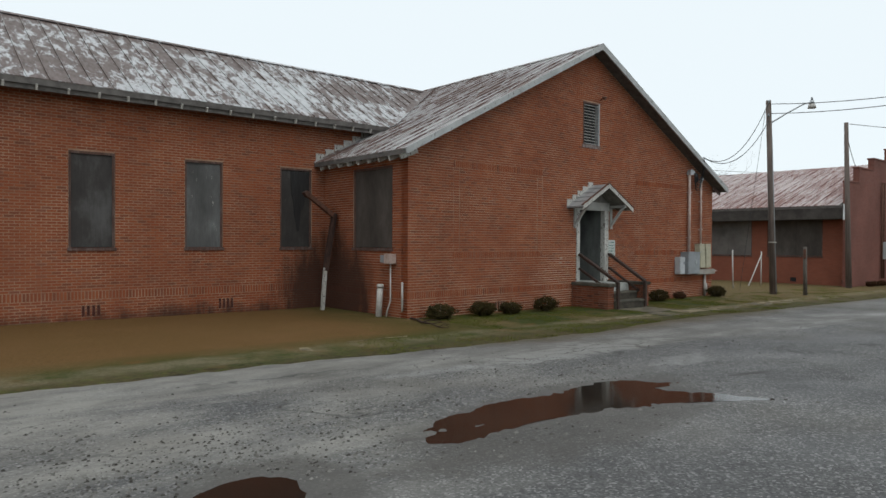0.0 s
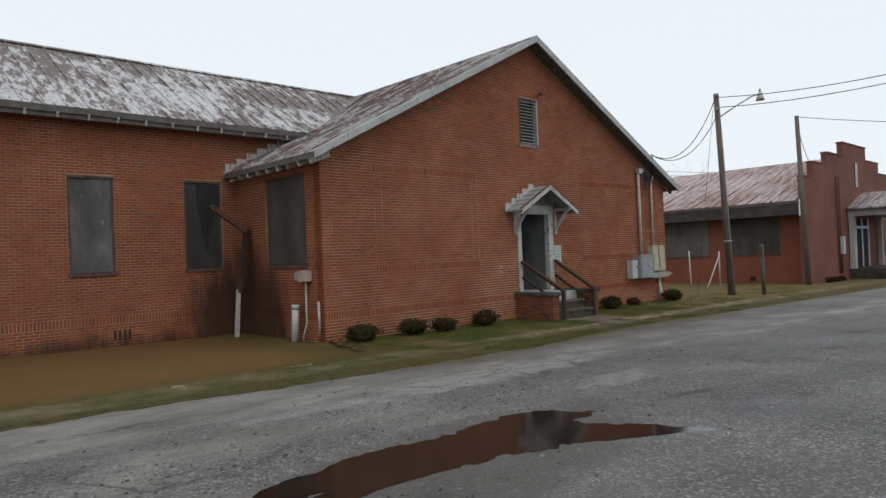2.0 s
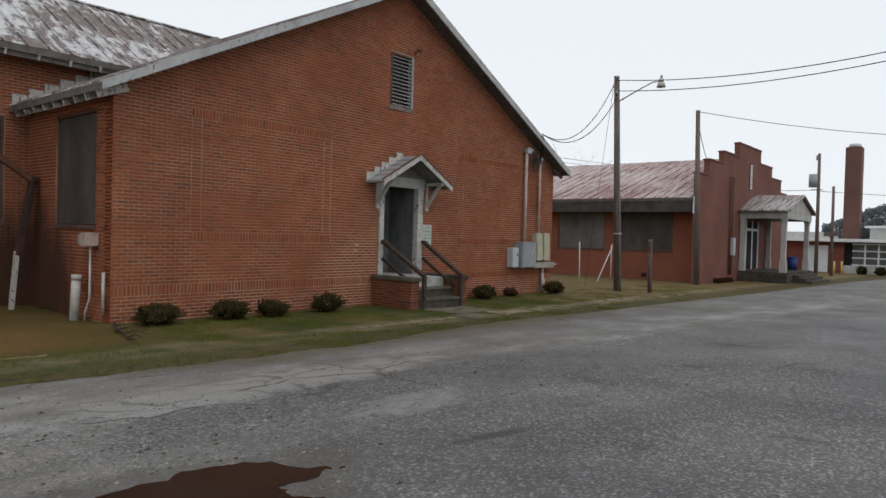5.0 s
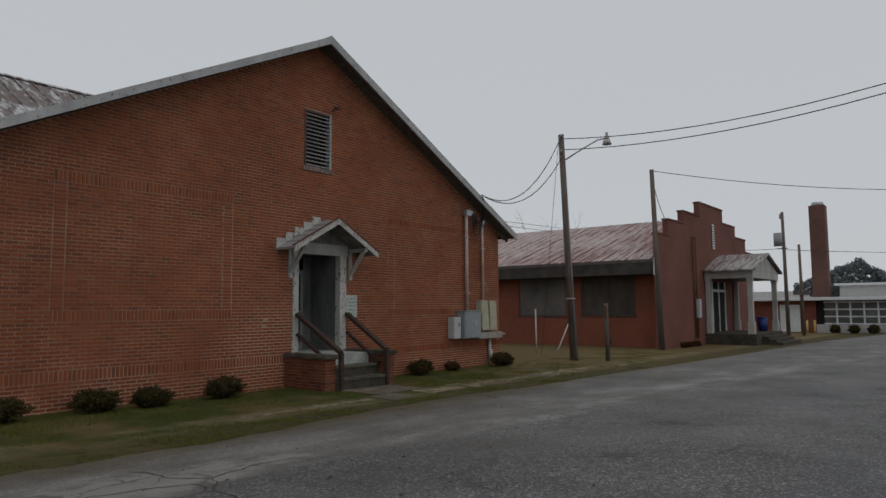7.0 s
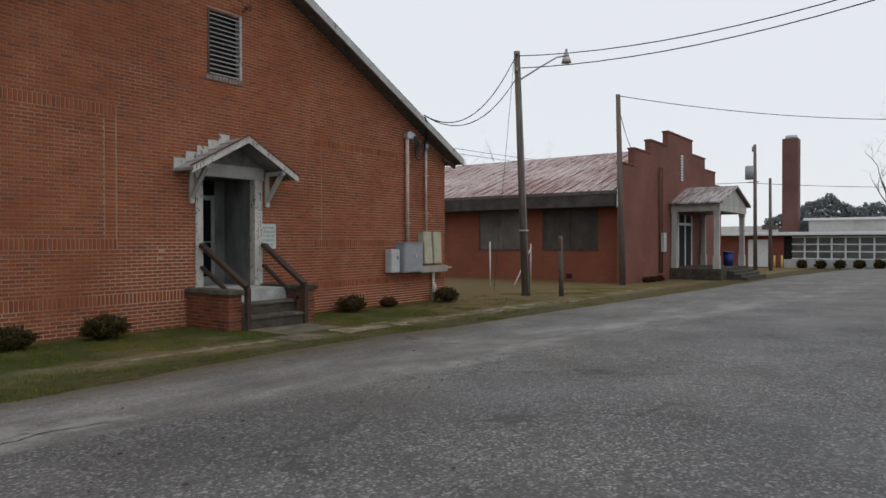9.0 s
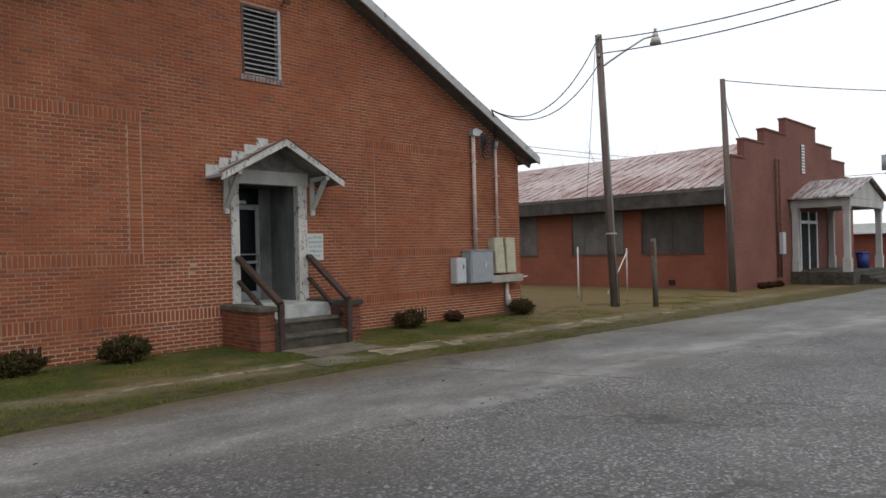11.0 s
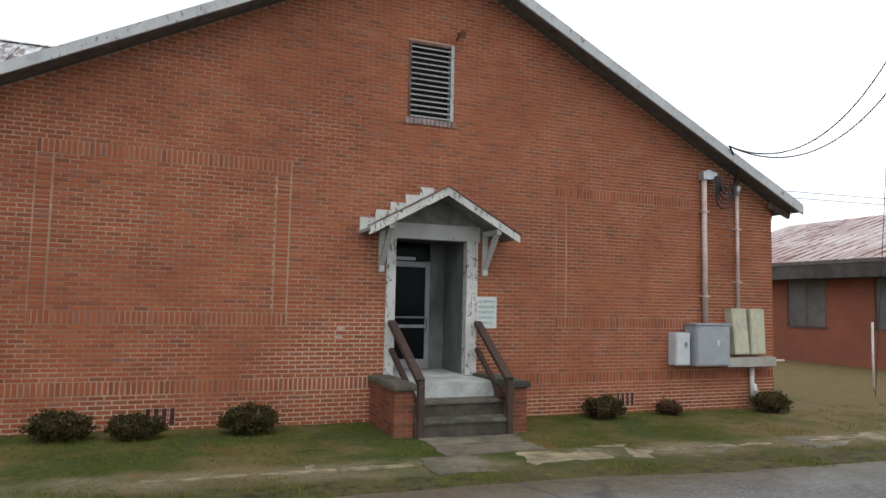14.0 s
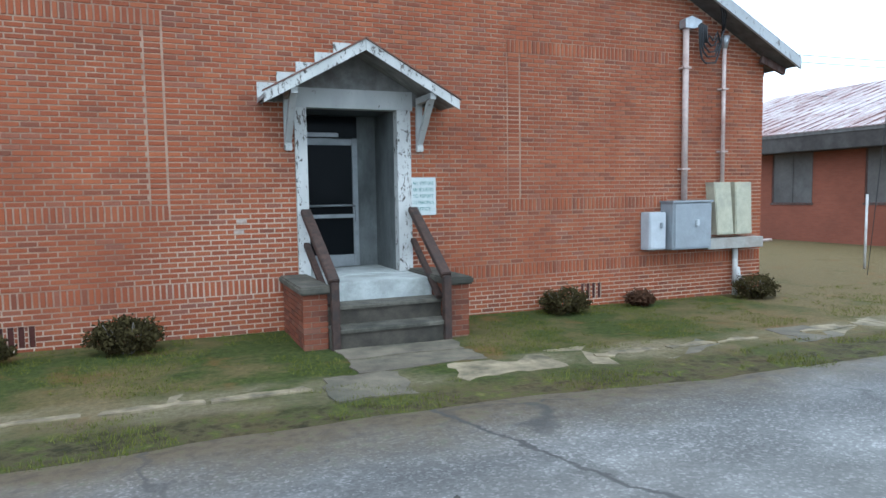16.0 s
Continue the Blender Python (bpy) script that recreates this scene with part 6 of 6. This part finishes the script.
for x in (43.6, 43.95):
    part("downpipe", rod((x, BYF - 0.09, 0.2), (x, BYF - 0.09, 5.7), 0.05, seg=8), "rust", front2)
part("meter_case", box(43.75, 44.15, BYF - 0.25, BYF - 0.01, 1.3, 2.3, 0.02), "steel_light", front2)
part("entrance", box(46.9, 49.3, BYF - 0.03, BYF - 0.006, 0.45, 3.3), "dark", front2, "dark double entrance doors")
for x in (46.8, 48.05, 49.3):
    part("door_stile", box(x - 0.07, x + 0.07, BYF - 0.07, BYF - 0.032, 0.45, 3.35), "white", front2)
part("door_head", box(46.73, 49.37, BYF - 0.08, BYF - 0.032, 2.75, 2.9), "white", front2)
# columned porch
PY, PX0, PX1 = 12.35, 45.75, 51.4
porch = part("porch_floor", box(PX0 - 0.35, PX1 + 0.35, PY - 0.3, BYF - 0.01, -0.6, 0.40, 0.02), "concrete_dark", red, "dark concrete porch floor")
for k in range(3):
    part("porch_step", box(46.6, 51.3, PY - 0.66 - k * 0.34, PY - 0.305 - k * 0.34, -0.6, 0.24 - k * 0.15, 0.01), "concrete_dark", porch)
for x in (PX0, PX1):
    for y in (PY, BYF - 0.16):
        col = part("column", box(x - 0.13, x + 0.13, y - 0.13, y + 0.13, 0.40, 3.42, 0.01), "white_wood", porch, "square white porch column")
        part("plinth", box(x - 0.18, x + 0.18, y - 0.17, y + 0.17 if y < 14 else y + 0.14, 0.402, 1.05, 0.01), "white_wood", col)
        part("capital", box(x - 0.17, x + 0.17, y - 0.16, y + 0.16 if y < 14 else y + 0.14, 3.3, 3.45, 0.01), "white_wood", col)
pr = part("porch_roof", slab([(PX0 - 0.55, 3.92), ((PX0 + PX1) / 2, 4.95), (PX1 + 0.55, 3.92), (PX1 + 0.55, 3.84), ((PX0 + PX1) / 2, 4.85), (PX0 - 0.55, 3.84)], PY - 0.4, BYF - 0.01, "y"), "roof_y", red, "small gabled porch roof of rusty metal")
part("pediment", slab([(PX0 - 0.3, 3.84), (PX1 + 0.3, 3.84), ((PX0 + PX1) / 2, 4.80)], PY - 0.2, PY - 0.1, "y"), "white_wood", pr, "white triangular pediment")
for x in (PX0, PX1):
    part("beam", box(x - 0.2, x + 0.2, PY - 0.2, BYF - 0.01, 3.45, 3.83), "white_wood", pr)
part("beam", box(PX0 + 0.202, PX1 - 0.202, PY - 0.2, PY + 0.2, 3.45, 3.83), "white_wood", pr)
part("porch_ceiling", box(PX0 + 0.202, PX1 - 0.202, PY + 0.202, BYF - 0.012, 3.62, 3.66), "white_wood", pr)
bin_ = thing("blue_bin", (50.95, 13.0, 0.40), "blue plastic bin standing on the porch", "bin")
part("body", rod((50.95, 13.0, 0.40), (50.95, 13.0, 1.15), 0.26, 0.32, 14), "blue", bin_)
part("lid", rod((50.95, 13.0, 1.152), (50.95, 13.0, 1.24), 0.34, 0.28, 14), "blue", bin_)
for k, x in enumerate((40.6, 41.5, 42.6)):
    shrub(x, 14.3, 0.26, 0.26, "leaf_brown", "small browned shrub before the parapet wall", 40 + k, 1500, 1.0)

# ---------------------------------------------------------------- far end of the road
GX = 76.0
base = ground_z(GX, 8)
far = thing("low_white_block", (GX, 8, base), "long low pale school block with a row of white windows", "building")
part("wall", box(GX, GX + 12, -30, 14.2, base - 0.6, 0.20), "wall_pale", far)
part("upper_wall", box(GX + 0.25, GX + 12, -30, 14.2, 0.202, 2.3), "dark", far)
part("wing_wall", box(GX + 0.1, GX + 9, 14.202, 21.0, base - 0.6, 2.35), "paint_red", far)
part("pale_door", box(GX + 0.06, GX + 0.098, 15.5, 17.2, base, 2.0), "white", far, "wide white door")
roof_far = part("flat_roof", box(GX - 0.9, GX + 12.5, -30.5, 21.3, 2.36, 2.66, 0.03), "white", far, "flat roof with white fascia")
part("clerestory", box(GX + 3, GX + 12, -30, 12.6, 2.662, 3.75), "wall_pale", far)
part("clerestory_roof", box(GX + 2.6, GX + 12.4, -30.4, 13.0, 3.752, 3.95), "white", far)
part("clerestory_roof", box(GX + 3, GX + 9, 16.2, 20.6, 2.662, 3.3), "wall_pale", far)
y = 13.6
while y > -20:
    w = part("window", box(GX + 0.10, GX + 0.13, y - 2.1, y - 0.1, 0.22, 2.2), "pane_far", far, "steel window with white glazing bars")
    for k in range(4):
        part("glazing_bar", box(GX + 0.04, GX + 0.098, y - 2.15, y - 0.05, 0.22 + k * 0.64, 0.34 + k * 0.64), "white", w)
    for k in range(2):
        part("glazing_bar", box(GX + 0.03, GX + 0.099, y - 2.2 + k * 1.05, y - 2.06 + k * 1.05, 0.205, 2.3), "white", w)
    y -= 2.1
for k in range(14):
    shrub(GX - 0.9, 12.6 - k * 1.45, 0.6, 0.75, "leaf", "clipped dark shrub under the white windows", 60 + k, 900, 2.2)
for yy in (14.6, 14.0, 19.6):
    bl_ = thing("bollard", (GX - 2, yy, base), "yellow steel bollard before the low block", "bollard", "yellow bollards")
    part("post", rod((GX - 2, yy, base - 0.1), (GX - 2, yy, base + 1.1), 0.08), "yellow", bl_)

stack = thing("brick_chimney", (81, 14.3, 0), "tall square brick chimney stack above the low block", "chimney")
part("shaft", slab([(80.0, 13.65), (81.4, 13.65), (81.4, 15.02), (80.0, 15.02)], base - 0.5, 11.6, "z"), "brick_stack", stack)
part("cap", rod((80.7, 14.33, 11.6), (80.7, 14.33, 11.95), 0.6, 0.5, 18), "zinc", stack)

p3 = utility_pole((66.0, 14.55, ground_z(66, 14.5)), (66.0, 14.6, 9.45), 0.16, 0.11, "wooden pole carrying a grey transformer")
part("transformer", rod((65.8, 14.95, 6.7), (65.8, 14.95, 7.75), 0.33, seg=16), "steel_grey", p3, "grey transformer can")
part("cross_arm", bar((66, 14.3, 6.5), (66, 15.1, 6.5), 0.06, 0.08), "pole", p3)
part("insulator", rod((65.95, 14.75, 8.9), (65.95, 14.75, 9.3), 0.07, seg=8), "steel_grey", p3)
p4 = utility_pole((66.0, 13.45, ground_z(66, 13.4)), (66.0, 13.5, 6.75), 0.14, 0.10, "short wooden pole with a dark box")
part("junction_box", box(65.75, 66.2, 12.95, 14.05, 2.75, 3.1, 0.02), "soffit", p4)
wire((66.0, 14.6, 6.4), (84.0, -20.0, 7.0), 0.8, 0.02)
wire((66.0, 14.6, 6.5), (45.4, 30.0, 6.6), 0.5, 0.02)


# ---------------------------------------------------------------- trees
def bare_tree(x, y, h, seed, label):
    rnd = random.Random(seed)
    z = ground_z(x, y)
    ob = thing("bare_tree", (x, y, z), label, "tree", "bare trees")
    bm, twigs = bmesh.new(), bmesh.new()

    def grow(p, d, length, r, level):
        pts, rad = [p], [r]
        for k in range(4):
            d = (d + Vector((rnd.gauss(0, 0.13), rnd.gauss(0, 0.13), rnd.gauss(0.02, 0.09)))).normalized()
            p = p + d * (length / 4)
            pts.append(p)
            rad.append(r * (1 - 0.14 * (k + 1)))
        tube(pts, rad, 6 if level < 2 else 4, bm if level < 2 else twigs)
        if level < 4:
            for k in range(3 if level else 5):
                i = rnd.choice((2, 3, 4)) if level else 2 + k % 3
                side = Vector((rnd.gauss(0, 1), rnd.gauss(0, 1), rnd.uniform(0.0, 0.7))).normalized()
                grow(pts[i], (d * 0.6 + side * 0.75).normalized(), length * rnd.uniform(0.5, 0.75), rad[i] * 0.55, level + 1)

    grow(Vector((x, y, z - 0.2)), Vector((0, 0, 1)), h * 0.42, h * 0.028, 0)
    part("trunk", bm, "bark", ob)
    part("twigs", twigs, "bark", ob)


bare_tree(96, 7.6, 21.0, 5, "large bare winter tree behind the low block")
bare_tree(62, 37.0, 14.0, 6, "bare winter tree beyond the rusty roof")
bare_tree(67, 38.5, 14.6, 7, "bare winter tree beyond the rusty roof")
bare_tree(57, 36.2, 12.0, 8, "bare winter tree beyond the rusty roof")


def evergreen(x, y, r, h, seed):
    rnd = random.Random(seed)
    z = ground_z(x, y)
    ob = thing("evergreen_tree", (x, y, z), "dark rounded evergreen in the distance", "tree", "distant evergreens")
    part("trunk", rod((x, y, z - 0.2), (x, y, z + h * 0.6), 0.3, 0.1, 8), "bark", ob)
    v, f = [], []
    for k in range(8200):
        d = Vector((rnd.gauss(0, 1), rnd.gauss(0, 1), rnd.gauss(0, 1))).normalized()
        swell = 0.85 + 0.28 * noise.noise(d * 2.2 + Vector((seed, 0, 0))) + 0.1 * noise.noise(d * 6)
        q = d * swell * rnd.uniform(0.85, 1.0)
        c = Vector((x + q.x * r, y + q.y * r, z + h * (0.52 + 0.48 * q.z)))
        s = rnd.uniform(0.12, 0.26)
        u = Vector((rnd.gauss(0, 1), rnd.gauss(0, 1), rnd.gauss(0, 1))).normalized()
        w = u.orthogonal().normalized()
        b = len(v)
        v += [c - u * s, c + w * s * 0.7, c + u * s, c - w * s * 0.7]
        f.append((b, b + 1, b + 2, b + 3))
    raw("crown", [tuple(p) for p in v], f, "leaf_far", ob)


rng = random.Random(12)
for k in range(12):
    evergreen(128 + rng.uniform(-8, 14), 22 - k * 5.4 + rng.uniform(-1.5, 1.5), rng.uniform(3.6, 5.4), rng.uniform(7.2, 10.0), 80 + k)

# lime-stained bricks beside the steps, and the white trim at the end of the red hall's eave
for u, r in ((15.98, 12), (16.06, 13), (16.02, 14)):
    part("lime_brick", box(u, u + 0.14, FY - 0.014, FY + 0.01, zrow(r), zrow(r) + 0.057, 0.003), "lime", front_wall, "brick stained white with lime")
part("eave_end", bar((BX - 1.04, BYF + 0.22, 3.45), (BX - 0.98, BYF + 0.23, 4.3), 0.09, 0.03), "white", red)

# a fallen branch lying in the turf off the building's corner
rng = random.Random(17)
fb = thing("fallen_branch", (9.4, 14.3, ground_z(9.4, 14.3)), "dark broken branch lying in the turf", "branch")
limb = [(9.9, 15.5), (9.74, 15.1), (9.5, 14.55), (9.42, 14.1), (9.24, 13.6), (9.2, 13.2)]
part("limb", tube([(x, y, ground_z(x, y) + 0.035 + 0.02 * (i % 2)) for i, (x, y) in enumerate(limb)], [0.028, 0.026, 0.024, 0.02, 0.014, 0.006], 7), "spout", fb)
for i in (1, 2, 3, 4):
    x, y = limb[i]
    ex, ey = x + rng.uniform(-0.5, 0.5), y - rng.uniform(0.15, 0.5)
    part("twig", tube([(x, y, ground_z(x, y) + 0.04), ((x + ex) / 2, (y + ey) / 2, ground_z(x, y) + 0.10), (ex, ey, ground_z(ex, ey) + 0.04)], [0.012, 0.009, 0.004], 5), "spout", fb)

# ---------------------------------------------------------------- single bricks near the steps
brick_mesh = bpy.data.meshes.new("brick")
L_, H_ = LENGTH - 0.0145, COURSE - 0.0138
e_ = 0.0035
brick_mesh.from_pydata([(0, 0.02, 0), (L_, 0.02, 0), (L_, 0.02, H_), (0, 0.02, H_), (e_, -0.0105, e_), (L_ - e_, -0.0105, e_), (L_ - e_, -0.0105, H_ - e_), (e_, -0.0105, H_ - e_)], [],
                       [(4, 5, 6, 7), (0, 1, 5, 4), (1, 2, 6, 5), (2, 3, 7, 6), (3, 0, 4, 7)])
brick_mesh.materials.append(M["brick_one"])
rng = random.Random(31)
for u, z in single:
    ob = new("brick", brick_mesh)
    ob.parent = front_wall
    ob.location = Vector((u + rng.gauss(0, 0.0012), FY + rng.gauss(0, 0.0014), z + rng.gauss(0, 0.001))) - ORIGIN[front_wall.name]
